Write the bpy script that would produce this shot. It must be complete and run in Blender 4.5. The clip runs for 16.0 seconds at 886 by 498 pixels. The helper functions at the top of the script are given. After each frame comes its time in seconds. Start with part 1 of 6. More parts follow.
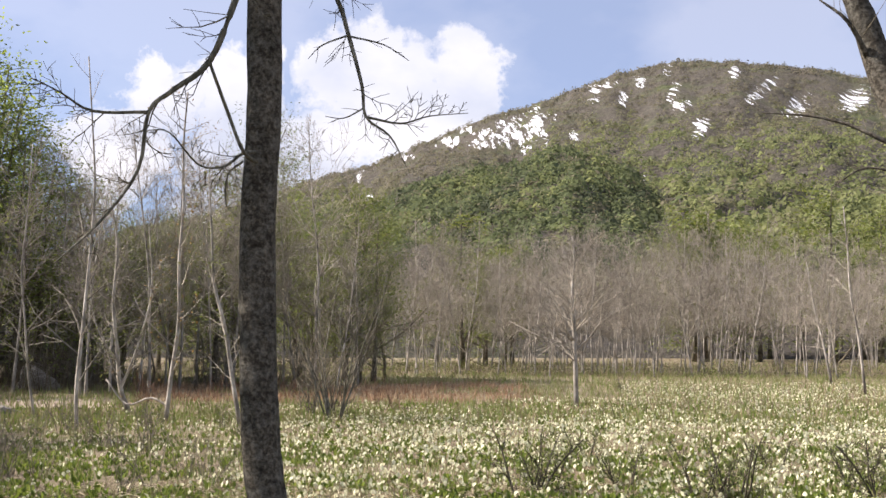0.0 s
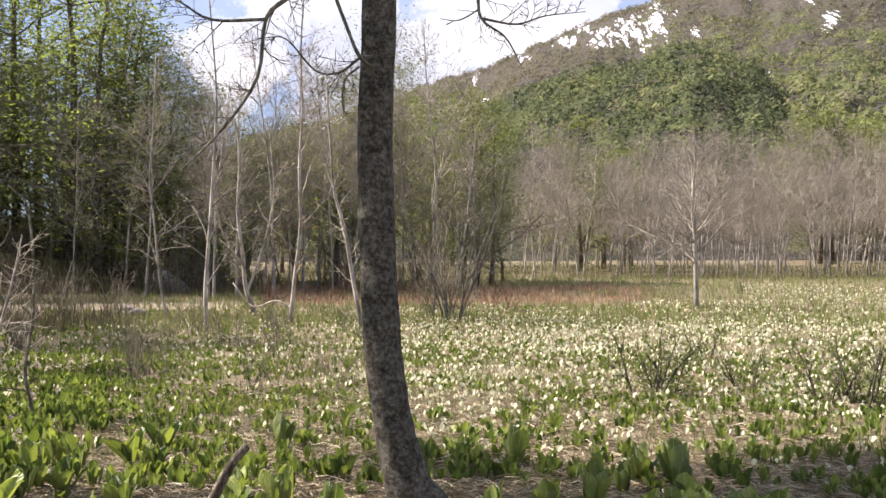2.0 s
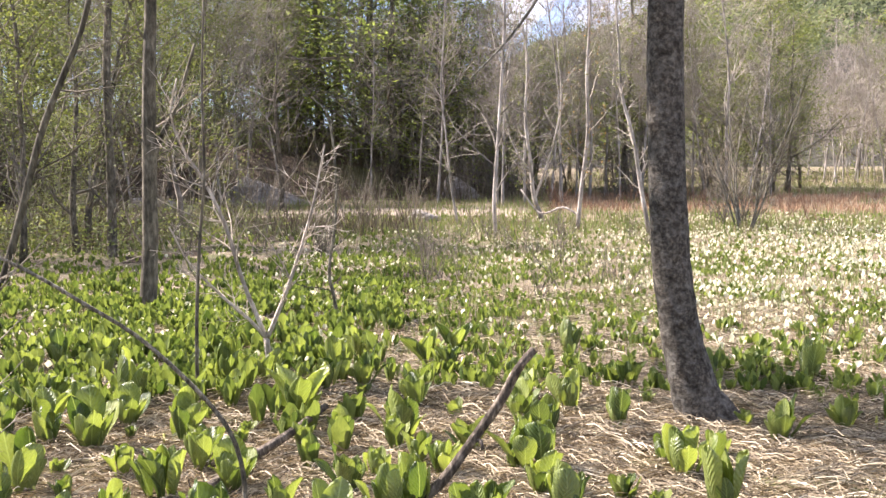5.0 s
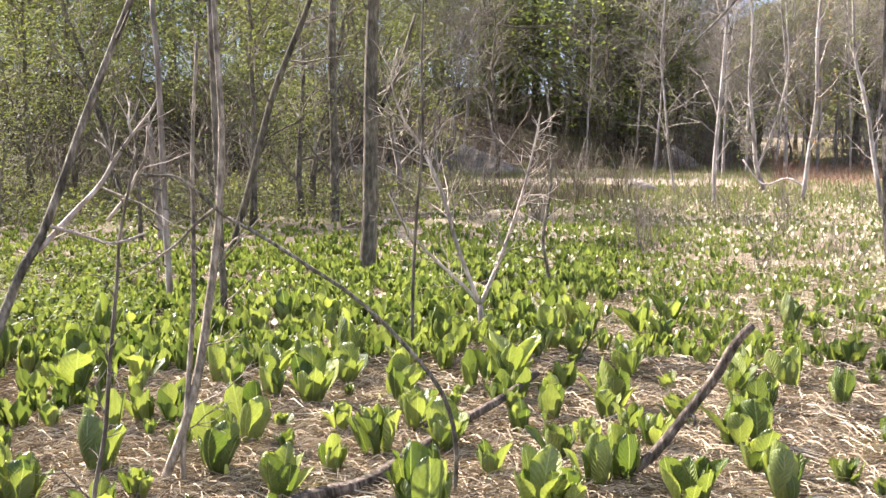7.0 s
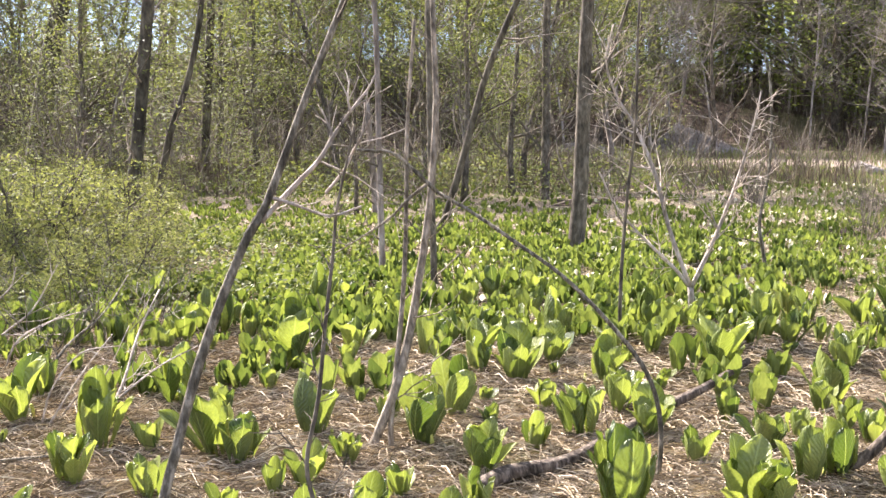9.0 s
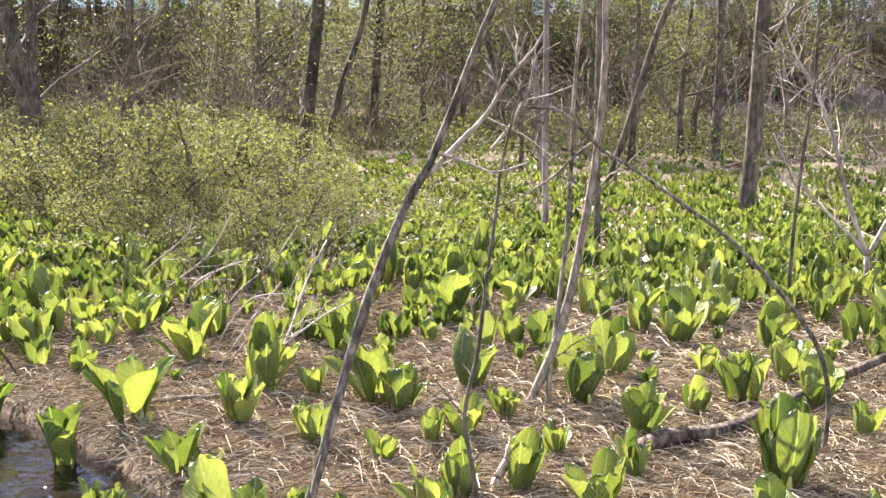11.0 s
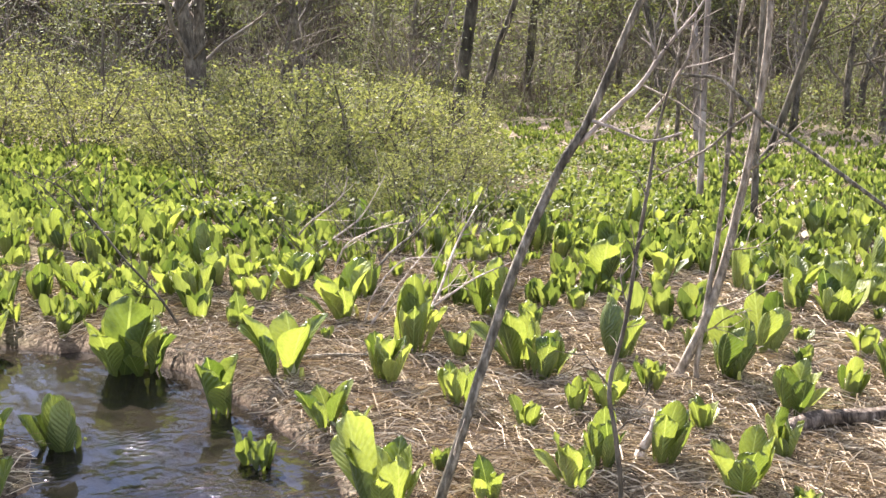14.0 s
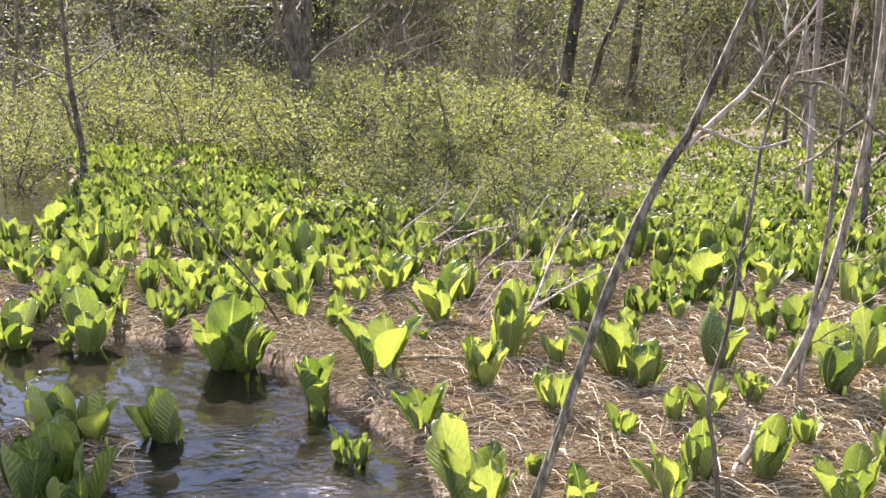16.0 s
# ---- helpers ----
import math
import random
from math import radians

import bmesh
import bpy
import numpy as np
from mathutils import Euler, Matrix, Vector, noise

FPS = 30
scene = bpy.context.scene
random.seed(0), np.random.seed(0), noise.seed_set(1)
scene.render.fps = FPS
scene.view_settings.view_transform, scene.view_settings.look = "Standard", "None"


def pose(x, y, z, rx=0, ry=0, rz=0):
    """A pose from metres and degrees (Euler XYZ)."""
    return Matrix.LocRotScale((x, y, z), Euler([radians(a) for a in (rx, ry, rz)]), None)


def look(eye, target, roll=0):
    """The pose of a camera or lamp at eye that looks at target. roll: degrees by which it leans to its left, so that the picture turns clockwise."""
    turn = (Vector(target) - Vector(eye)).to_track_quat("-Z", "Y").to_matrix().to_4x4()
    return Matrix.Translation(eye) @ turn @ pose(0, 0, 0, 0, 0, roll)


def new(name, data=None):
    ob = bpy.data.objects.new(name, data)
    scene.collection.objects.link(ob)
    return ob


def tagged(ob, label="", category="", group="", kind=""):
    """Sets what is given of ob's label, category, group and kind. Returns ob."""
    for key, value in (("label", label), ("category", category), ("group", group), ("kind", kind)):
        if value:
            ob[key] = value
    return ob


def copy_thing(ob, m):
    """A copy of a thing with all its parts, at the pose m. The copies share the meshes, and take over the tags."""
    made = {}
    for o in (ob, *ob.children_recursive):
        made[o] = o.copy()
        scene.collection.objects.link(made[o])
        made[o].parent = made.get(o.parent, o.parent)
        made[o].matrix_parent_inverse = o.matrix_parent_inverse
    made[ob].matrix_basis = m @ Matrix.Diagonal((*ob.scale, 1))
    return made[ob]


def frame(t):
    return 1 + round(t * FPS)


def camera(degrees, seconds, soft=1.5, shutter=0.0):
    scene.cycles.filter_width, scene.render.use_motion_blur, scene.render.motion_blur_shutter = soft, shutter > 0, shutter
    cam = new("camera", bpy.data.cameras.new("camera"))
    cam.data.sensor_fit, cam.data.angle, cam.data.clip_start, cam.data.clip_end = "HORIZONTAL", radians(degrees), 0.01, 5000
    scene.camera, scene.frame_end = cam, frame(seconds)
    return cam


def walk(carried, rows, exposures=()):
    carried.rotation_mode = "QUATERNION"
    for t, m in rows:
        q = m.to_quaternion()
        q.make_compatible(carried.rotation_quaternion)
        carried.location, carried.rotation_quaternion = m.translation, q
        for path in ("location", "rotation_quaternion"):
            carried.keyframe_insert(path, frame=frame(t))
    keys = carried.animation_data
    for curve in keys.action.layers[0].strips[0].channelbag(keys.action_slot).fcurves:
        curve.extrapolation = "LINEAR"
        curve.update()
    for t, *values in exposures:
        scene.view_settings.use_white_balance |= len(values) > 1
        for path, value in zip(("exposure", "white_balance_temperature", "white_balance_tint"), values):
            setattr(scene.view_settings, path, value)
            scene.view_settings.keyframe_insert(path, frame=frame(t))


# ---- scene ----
cam = camera(43.4, 16.0, soft=1.5)
EYE = (0.0, 0.0, 1.7)
# seconds, turn to the left, tilt up, lean to the left (degrees); the camera turns where it stands
TURNS = [(0.0, 0.00, 4.90, 0.11), (0.5, 1.08, 3.56, 0.08), (1.0, 2.34, 2.07, 0.01), (1.5, 3.81, 1.05, -0.09),
         (2.0, 6.03, -0.06, -0.20), (2.5, 8.90, -1.05, -0.26), (3.0, 11.54, -2.10, -0.28), (3.2, 12.41, -2.59, -0.30),
         (5.3, 22.42, -4.94, -0.62), (5.5, 23.58, -4.94, -0.61), (6.0, 26.06, -5.09, -0.56), (6.5, 28.74, -5.89, -0.56),
         (7.0, 31.79, -6.27, -0.47), (7.5, 34.79, -6.38, -0.44), (8.0, 37.12, -6.70, -0.31), (8.5, 39.85, -7.12, -0.20),
         (9.0, 42.58, -7.35, -0.11), (9.5, 44.74, -7.87, 0.05), (10.0, 47.35, -8.68, 0.18), (10.2, 48.15, -8.92, 0.25),
         (12.3, 54.92, -10.47, 0.59), (12.5, 55.42, -10.65, 0.62), (13.0, 56.74, -10.88, 0.68), (13.5, 58.01, -11.14, 0.77),
         (14.0, 58.80, -11.38, 0.81), (14.5, 59.65, -11.39, 0.90), (15.0, 60.43, -11.35, 0.96), (15.5, 62.60, -11.30, 1.01),
         (16.0, 63.97, -11.28, 1.07)]
walk(cam, [(t, pose(*EYE, 90 + tilt, 0, turn) @ pose(0, 0, 0, 0, 0, lean)) for t, turn, tilt, lean in TURNS],
     exposures=[(0.0, 1.2, 6400, 18), (2.0, 1.42, 6450, 20), (3.0, 1.68, 6350, 21), (5.5, 2.16, 6230, 25), (12.5, 2.36, 6200, 26), (16.0, 2.38, 6200, 25)])

# ---- world and sun ----
SUN_AZ, SUN_EL = 84.0, 42.0   # degrees to the left of +y, above the horizon
world = bpy.data.worlds.new("sky")
scene.world = world
world.use_nodes = True
wn, wl = world.node_tree.nodes, world.node_tree.links
wn.clear()


def world_node(kind, **values):
    n = wn.new(kind)
    for key, value in values.items():
        n.inputs[key].default_value = value
    return n


w_out = wn.new("ShaderNodeOutputWorld")
w_bg = world_node("ShaderNodeBackground", Strength=0.05)
w_sky = wn.new("ShaderNodeTexSky")
w_sky.sky_type, w_sky.sun_disc = "NISHITA", False
w_sky.dust_density, w_sky.ozone_density = 0.3, 2.5
w_sky.sun_elevation, w_sky.sun_rotation = radians(SUN_EL), radians(-SUN_AZ)
w_co = wn.new("ShaderNodeTexCoord")
w_map = wn.new("ShaderNodeMapping")
w_map.inputs["Scale"].default_value = (1.0, 1.0, 1.7)
w_map.inputs["Location"].default_value = (0.35, 0.0, 0.12)
w_n = world_node("ShaderNodeTexNoise", Scale=2.7, Detail=10.0, Roughness=0.55)
w_ramp = wn.new("ShaderNodeValToRGB")
w_ramp.color_ramp.elements[1].color = (0.18, 0.18, 0.18, 1)
w_ramp.color_ramp.elements[0].position, w_ramp.color_ramp.elements[1].position = 0.55, 0.72
w_mix = wn.new("ShaderNodeMix")
w_mix.data_type = "RGBA"
w_mix.inputs["B"].default_value = (6.0, 6.1, 6.4, 1)
wl.new(w_co.outputs["Generated"], w_map.inputs["Vector"])
wl.new(w_map.outputs["Vector"], w_n.inputs["Vector"])
# the bank of cumulus above the mountain's shoulder: degrees to the left, up, half width
PUFFS = [(4.6, 15.2, 2.6), (2.6, 13.6, 3.0), (-0.8, 13.0, 2.6), (1.6, 11.4, 3.4), (6.2, 9.8, 3.6), (-2.8, 12.6, 1.7), (11.8, 12.2, 2.7), (15.4, 11.6, 2.2), (11.0, 8.2, 4.2), (17.0, 8.6, 2.6), (9.0, 13.2, 1.8)]
w_fine = world_node("ShaderNodeTexNoise", Scale=9.0, Detail=10.0, Roughness=0.62)
wl.new(w_co.outputs["Generated"], w_fine.inputs["Vector"])
w_off = wn.new("ShaderNodeVectorMath")
w_off.operation = "MULTIPLY_ADD"
wl.new(w_fine.outputs["Color"], w_off.inputs[0])
w_off.inputs[1].default_value = (0.19, 0.19, 0.19)
w_back = wn.new("ShaderNodeVectorMath")
w_back.inputs[1].default_value = (-0.095, -0.095, -0.095)
wl.new(w_co.outputs["Generated"], w_back.inputs[0])
wl.new(w_back.outputs["Vector"], w_off.inputs[2])
w_norm = wn.new("ShaderNodeVectorMath")
w_norm.operation = "NORMALIZE"
wl.new(w_off.outputs["Vector"], w_norm.inputs[0])
w_pile = None
for az_, el_, half in PUFFS:
    w_dot = wn.new("ShaderNodeVectorMath")
    w_dot.operation = "DOT_PRODUCT"
    w_dot.inputs[1].default_value = (-math.sin(radians(az_)) * math.cos(radians(el_)), math.cos(radians(az_)) * math.cos(radians(el_)), math.sin(radians(el_)))
    wl.new(w_norm.outputs["Vector"], w_dot.inputs[0])
    w_range = world_node("ShaderNodeMapRange", **{"From Min": math.cos(radians(half * 1.18)), "From Max": math.cos(radians(half * 0.72))})
    wl.new(w_dot.outputs["Value"], w_range.inputs["Value"])
    w_max = wn.new("ShaderNodeMath")
    w_max.operation = "MAXIMUM"
    wl.new(w_range.outputs["Result"], w_max.inputs[0])
    if w_pile:
        wl.new(w_pile.outputs[0], w_max.inputs[1])
    w_pile = w_max
wl.new(w_n.outputs["Fac"], w_ramp.inputs["Fac"])
w_add = wn.new("ShaderNodeMath")
w_add.operation = "MAXIMUM"
wl.new(w_ramp.outputs["Color"], w_add.inputs[0])
wl.new(w_pile.outputs[0], w_add.inputs[1])
w_n2 = world_node("ShaderNodeTexNoise", Scale=5.5, Detail=6.0, Roughness=0.5)
wl.new(w_map.outputs["Vector"], w_n2.inputs["Vector"])
w_shade = wn.new("ShaderNodeValToRGB")
w_shade.color_ramp.elements[0].position, w_shade.color_ramp.elements[0].color = 0.38, (0.70, 0.75, 0.84, 1)
w_shade.color_ramp.elements[1].position, w_shade.color_ramp.elements[1].color = 0.58, (1, 1, 1, 1)
wl.new(w_n2.outputs["Fac"], w_shade.inputs["Fac"])
w_body = wn.new("ShaderNodeMix")
w_body.data_type, w_body.blend_type = "RGBA", "MULTIPLY"
w_body.inputs["Factor"].default_value = 1.0
w_body.inputs["A"].default_value = (9.3, 9.4, 9.5, 1)
wl.new(w_shade.outputs["Color"], w_body.inputs["B"])
wl.new(w_body.outputs["Result"], w_mix.inputs["B"])
wl.new(w_add.outputs[0], w_mix.inputs["Factor"])
w_blue = wn.new("ShaderNodeMix")      # clear mountain air
w_blue.data_type, w_blue.blend_type = "RGBA", "MULTIPLY"
w_blue.inputs["Factor"].default_value = 1.0
w_blue.inputs["B"].default_value = (0.33, 0.73, 1.14, 1)
wl.new(w_sky.outputs["Color"], w_blue.inputs["A"])
wl.new(w_blue.outputs["Result"], w_mix.inputs["A"])
wl.new(w_mix.outputs["Result"], w_bg.inputs["Color"])
wl.new(w_bg.outputs["Background"], w_out.inputs["Surface"])

sun = new("sun", bpy.data.lights.new("sun", "SUN"))
sun.data.energy, sun.data.angle, sun.data.color = 5.0, radians(0.6), (1.0, 0.94, 0.84)
_a, _e = radians(SUN_AZ), radians(SUN_EL)
sun.matrix_world = look((-math.sin(_a) * math.cos(_e) * 60, math.cos(_a) * math.cos(_e) * 60, math.sin(_e) * 60), (0, 0, 0))


# ---- materials ----
def material(name):
    m = bpy.data.materials.new(name)
    m.use_nodes = True
    m.node_tree.nodes.clear()
    return m, m.node_tree.nodes, m.node_tree.links


def rgb(c):
    return (c[0], c[1], c[2], 1.0)


def ramp(nodes, links, source, stops):
    r = nodes.new("ShaderNodeValToRGB")
    els = r.color_ramp.elements
    while len(els) < len(stops):
        els.new(0.5)
    for el, (p, c) in zip(els, stops):
        el.position, el.color = p, rgb(c)
    links.new(source, r.inputs["Fac"])
    return r.outputs["Color"]


def noise_of(nodes, links, scale, detail=4.0, rough=0.55, stretch=None, coords="Object"):
    co = nodes.new("ShaderNodeTexCoord").outputs[coords]
    if stretch:
        mp = nodes.new("ShaderNodeMapping")
        mp.inputs["Scale"].default_value = stretch
        links.new(co, mp.inputs["Vector"])
        co = mp.outputs["Vector"]
    n = nodes.new("ShaderNodeTexNoise")
    n.inputs["Scale"].default_value, n.inputs["Detail"].default_value, n.inputs["Roughness"].default_value = scale, detail, rough
    links.new(co, n.inputs["Vector"])
    return n.outputs["Fac"]


def mixed(nodes, links, a, b, fac, blend="MIX"):
    m = nodes.new("ShaderNodeMix")
    m.data_type, m.blend_type = "RGBA", blend
    for key, value in (("Factor", fac), ("A", a), ("B", b)):
        if isinstance(value, (int, float)):
            m.inputs[key].default_value = value
        elif isinstance(value, tuple):
            m.inputs[key].default_value = rgb(value)
        else:
            links.new(value, m.inputs[key])
    return m.outputs["Result"]


def finish(nodes, links, color, rough=0.85, bump=None, bump_d=0.01, strength=0.6, spec=0.25, translucent=0.0, trans_color=None):
    out = nodes.new("ShaderNodeOutputMaterial")
    b = nodes.new("ShaderNodeBsdfPrincipled")
    b.inputs["Roughness"].default_value, b.inputs["Specular IOR Level"].default_value = rough, spec
    links.new(color, b.inputs["Base Color"]) if not isinstance(color, tuple) else setattr(b.inputs["Base Color"], "default_value", rgb(color))
    if bump is not None:
        bp = nodes.new("ShaderNodeBump")
        bp.inputs["Distance"].default_value, bp.inputs["Strength"].default_value = bump_d, strength
        links.new(bump, bp.inputs["Height"])
        links.new(bp.outputs["Normal"], b.inputs["Normal"])
    if translucent:
        t = nodes.new("ShaderNodeBsdfTranslucent")
        src = trans_color or color
        links.new(src, t.inputs["Color"])
        mx = nodes.new("ShaderNodeMixShader")
        mx.inputs["Fac"].default_value = translucent
        links.new(b.outputs["BSDF"], mx.inputs[1])
        links.new(t.outputs["BSDF"], mx.inputs[2])
        links.new(mx.outputs["Shader"], out.inputs["Surface"])
    else:
        links.new(b.outputs["BSDF"], out.inputs["Surface"])


def leaf_material(name, dark, light, translucent=0.45, rough=0.5, island=False, glow=(1.15, 1.15, 0.6), vein=60.0):
    m, n, l = material(name)
    f = noise_of(n, l, vein, 3.0, stretch=(1, 1, 0.25))
    if island:
        rnd = n.new("ShaderNodeNewGeometry").outputs["Random Per Island"]
    else:
        rnd = n.new("ShaderNodeObjectInfo").outputs["Random"]
    base = ramp(n, l, rnd, [(0.0, dark), (1.0, light)])
    grain = ramp(n, l, f, [(0.3, (0.72, 0.75, 0.7)), (0.7, (1.12, 1.1, 1.0))])
    c = mixed(n, l, base, grain, 1.0, "MULTIPLY")
    tc = mixed(n, l, c, glow, 1.0, "MULTIPLY")
    finish(n, l, c, rough, f, 0.012, 1.0, 0.14, translucent, tc)
    return m


def bark_material(name, dark, mid, light, scale=18.0, patch=2.2, bands=0.0, grain=0.35):
    m, n, l = material(name)
    fine = noise_of(n, l, scale, 6.0, 0.65, (1, 1, grain))
    big = noise_of(n, l, patch, 3.0, 0.5)
    a = ramp(n, l, fine, [(0.32, dark), (0.5, mid), (0.66, light)])
    blot = ramp(n, l, big, [(0.36, (0.52, 0.52, 0.5)), (0.58, (1.1, 1.08, 1.04))])
    c = mixed(n, l, a, blot, 1.0, "MULTIPLY")
    if bands:
        lichen = noise_of(n, l, 13.0, 9.0, 0.75, (1, 1, 1.2))
        mask = ramp(n, l, lichen, [(0.46, (0, 0, 0)), (0.66, (bands, bands, bands))])
        c = mixed(n, l, c, (0.31, 0.295, 0.245), mask)
    finish(n, l, c, 0.92, fine, 0.02, 0.9, 0.15)
    return m




def ribbed_leaf(name, dark, light, translucent, rough):
    """A broad leaf with a pale midrib and curved side veins, laid out along its own length and width."""
    m, n, l = material(name)

    def calc(op, a, b):
        k = n.new("ShaderNodeMath")
        k.operation = op
        for slot, value in zip(k.inputs, (a, b)):
            if isinstance(value, (int, float)):
                slot.default_value = value
            else:
                l.new(value, slot)
        return k.outputs[0]

    uv = n.new("ShaderNodeSeparateXYZ")
    l.new(n.new("ShaderNodeUVMap").outputs["UV"], uv.inputs["Vector"])
    side = calc("ABSOLUTE", calc("SUBTRACT", uv.outputs["X"], 0.5), 0)
    veins = calc("SINE", calc("MULTIPLY", calc("SUBTRACT", uv.outputs["Y"], calc("MULTIPLY", side, 0.75)), 62.0), 0)
    rib = calc("LESS_THAN", side, 0.022)
    fine = noise_of(n, l, 70.0, 4.0, 0.6)
    base = ramp(n, l, n.new("ShaderNodeObjectInfo").outputs["Random"], [(0.0, dark), (1.0, light)])
    grain = ramp(n, l, fine, [(0.3, (0.78, 0.8, 0.74)), (0.7, (1.1, 1.1, 1.02))])
    c = mixed(n, l, base, grain, 1.0, "MULTIPLY")
    c = mixed(n, l, c, (0.36, 0.43, 0.16), calc("MULTIPLY", rib, 0.55))
    height = calc("ADD", calc("MULTIPLY", veins, 0.3), calc("ADD", fine, calc("MULTIPLY", rib, 0.6)))
    finish(n, l, c, rough, height, 0.006, 1.0, 0.5, translucent, mixed(n, l, c, (1.2, 1.22, 0.55), 1.0, "MULTIPLY"))
    return m


GREEN_LEAF = ribbed_leaf("skunk_cabbage_leaf", (0.074, 0.115, 0.026), (0.31, 0.355, 0.105), 0.36, 0.36)
GREEN_FAR = leaf_material("skunk_cabbage_leaf_far", (0.066, 0.104, 0.027), (0.25, 0.30, 0.09), 0.38, 0.5, island=True)
m, n_, l_ = material("white_spathe")
finish(n_, l_, ramp(n_, l_, noise_of(n_, l_, 25.0), [(0.3, (0.60, 0.58, 0.36)), (0.7, (0.80, 0.78, 0.56))]), 0.5, translucent=0.35)
SPATHE = m
m, n_, l_ = material("spadix_green")
finish(n_, l_, ramp(n_, l_, noise_of(n_, l_, 200.0), [(0.35, (0.28, 0.30, 0.05)), (0.65, (0.5, 0.5, 0.12))]), 0.7)
SPADIX = m
m, n_, l_ = material("dry_straw")
finish(n_, l_, ramp(n_, l_, n_.new("ShaderNodeNewGeometry").outputs["Random Per Island"],
                    [(0.0, (0.055, 0.04, 0.022)), (0.4, (0.24, 0.188, 0.112)), (0.8, (0.50, 0.415, 0.262)), (1.0, (0.74, 0.66, 0.46))]), 0.7, spec=0.3)
STRAW = m
TRUNK_BARK = bark_material("alder_bark", (0.022, 0.019, 0.014), (0.062, 0.054, 0.042), (0.165, 0.147, 0.116), 36.0, 1.3, 0.42, 1.0)
BIRCH_BARK = bark_material("pale_bark", (0.11, 0.09, 0.072), (0.26, 0.225, 0.185), (0.43, 0.385, 0.33), 10.0, 1.1)
WHITE_BARK = bark_material("white_bark", (0.15, 0.13, 0.11), (0.34, 0.31, 0.27), (0.52, 0.48, 0.43), 10.0, 1.1)
BROWN_BARK = bark_material("brown_bark", (0.05, 0.044, 0.032), (0.125, 0.11, 0.08), (0.24, 0.215, 0.162), 22.0, 2.0)
STICK_BARK = bark_material("stick_bark", (0.05, 0.045, 0.032), (0.16, 0.145, 0.104), (0.38, 0.352, 0.272), 45.0, 6.0)
LOG_BARK = bark_material("log_bark", (0.03, 0.025, 0.019), (0.105, 0.086, 0.065), (0.27, 0.23, 0.178), 40.0, 7.0)
LIMB_BARK = bark_material("limb_bark", (0.075, 0.072, 0.054), (0.16, 0.152, 0.12), (0.28, 0.268, 0.215), 40.0, 4.0)
MOSSY_BARK = bark_material("mossy_bark", (0.035, 0.03, 0.022), (0.09, 0.08, 0.056), (0.17, 0.155, 0.11), 14.0, 1.6)
PALE_SAPLING = bark_material("pale_sapling_bark", (0.10, 0.085, 0.06), (0.27, 0.235, 0.175), (0.46, 0.41, 0.32), 45.0, 6.0)
PALE_STICK = bark_material("pale_stick", (0.28, 0.235, 0.18), (0.47, 0.41, 0.33), (0.64, 0.58, 0.49), 40.0, 5.0)
TWIG = bark_material("grey_twig", (0.10, 0.086, 0.064), (0.19, 0.166, 0.126), (0.28, 0.25, 0.198), 12.0, 0.6)
PALE_TWIG = bark_material("pale_twig", (0.19, 0.165, 0.135), (0.32, 0.285, 0.235), (0.43, 0.39, 0.33), 12.0, 0.6)
RED_TWIG = bark_material("reddish_twig", (0.11, 0.065, 0.045), (0.20, 0.12, 0.08), (0.29, 0.20, 0.14), 12.0, 0.6)
YOUNG_LEAF = leaf_material("young_leaf", (0.098, 0.122, 0.046), (0.235, 0.258, 0.105), 0.4, 0.6, island=True, vein=4.0)
SHRUB_LEAF = leaf_material("shrub_leaf", (0.12, 0.138, 0.055), (0.30, 0.318, 0.14), 0.4, 0.6, island=True, vein=4.0)
DARK_LEAF = leaf_material("dark_foliage", (0.125, 0.16, 0.065), (0.27, 0.32, 0.13), 0.6, 0.6, island=True, vein=4.0)
DRY_LEAF = leaf_material("dry_leaf", (0.22, 0.12, 0.05), (0.42, 0.27, 0.13), 0.3, 0.7, island=True, vein=4.0)

m, n_, l_ = material("thatch_ground")
fine = noise_of(n_, l_, 38.0, 6.0, 0.7, (1, 1, 1))
mid_ = noise_of(n_, l_, 1.6, 5.0, 0.6)
big_ = noise_of(n_, l_, 0.09, 4.0, 0.6)
thatch = ramp(n_, l_, fine, [(0.34, (0.032, 0.024, 0.014)), (0.48, (0.17, 0.133, 0.084)), (0.64, (0.46, 0.385, 0.255))])
mossy = ramp(n_, l_, fine, [(0.3, (0.045, 0.055, 0.018)), (0.6, (0.15, 0.17, 0.05))])
rusty = ramp(n_, l_, fine, [(0.3, (0.085, 0.058, 0.033)), (0.6, (0.22, 0.165, 0.098))])
c1 = mixed(n_, l_, thatch, mossy, ramp(n_, l_, mid_, [(0.5, (0, 0, 0)), (0.66, (0.75, 0.75, 0.75))]))
c2 = mixed(n_, l_, c1, rusty, ramp(n_, l_, big_, [(0.5, (0, 0, 0)), (0.6, (0.8, 0.8, 0.8))]))
sep = n_.new("ShaderNodeSeparateXYZ")
l_.new(n_.new("ShaderNodeTexCoord").outputs["Object"], sep.inputs["Vector"])
wet = n_.new("ShaderNodeMapRange")
wet.inputs["From Min"].default_value, wet.inputs["From Max"].default_value = -0.03, -0.06
l_.new(sep.outputs["Z"], wet.inputs["Value"])
mud = ramp(n_, l_, fine, [(0.3, (0.022, 0.015, 0.009)), (0.7, (0.10, 0.065, 0.038))])
c3 = mixed(n_, l_, c2, mud, wet.outputs["Result"])
finish(n_, l_, c3, 0.9, fine, 0.03, 1.0, 0.15)
GROUND = m

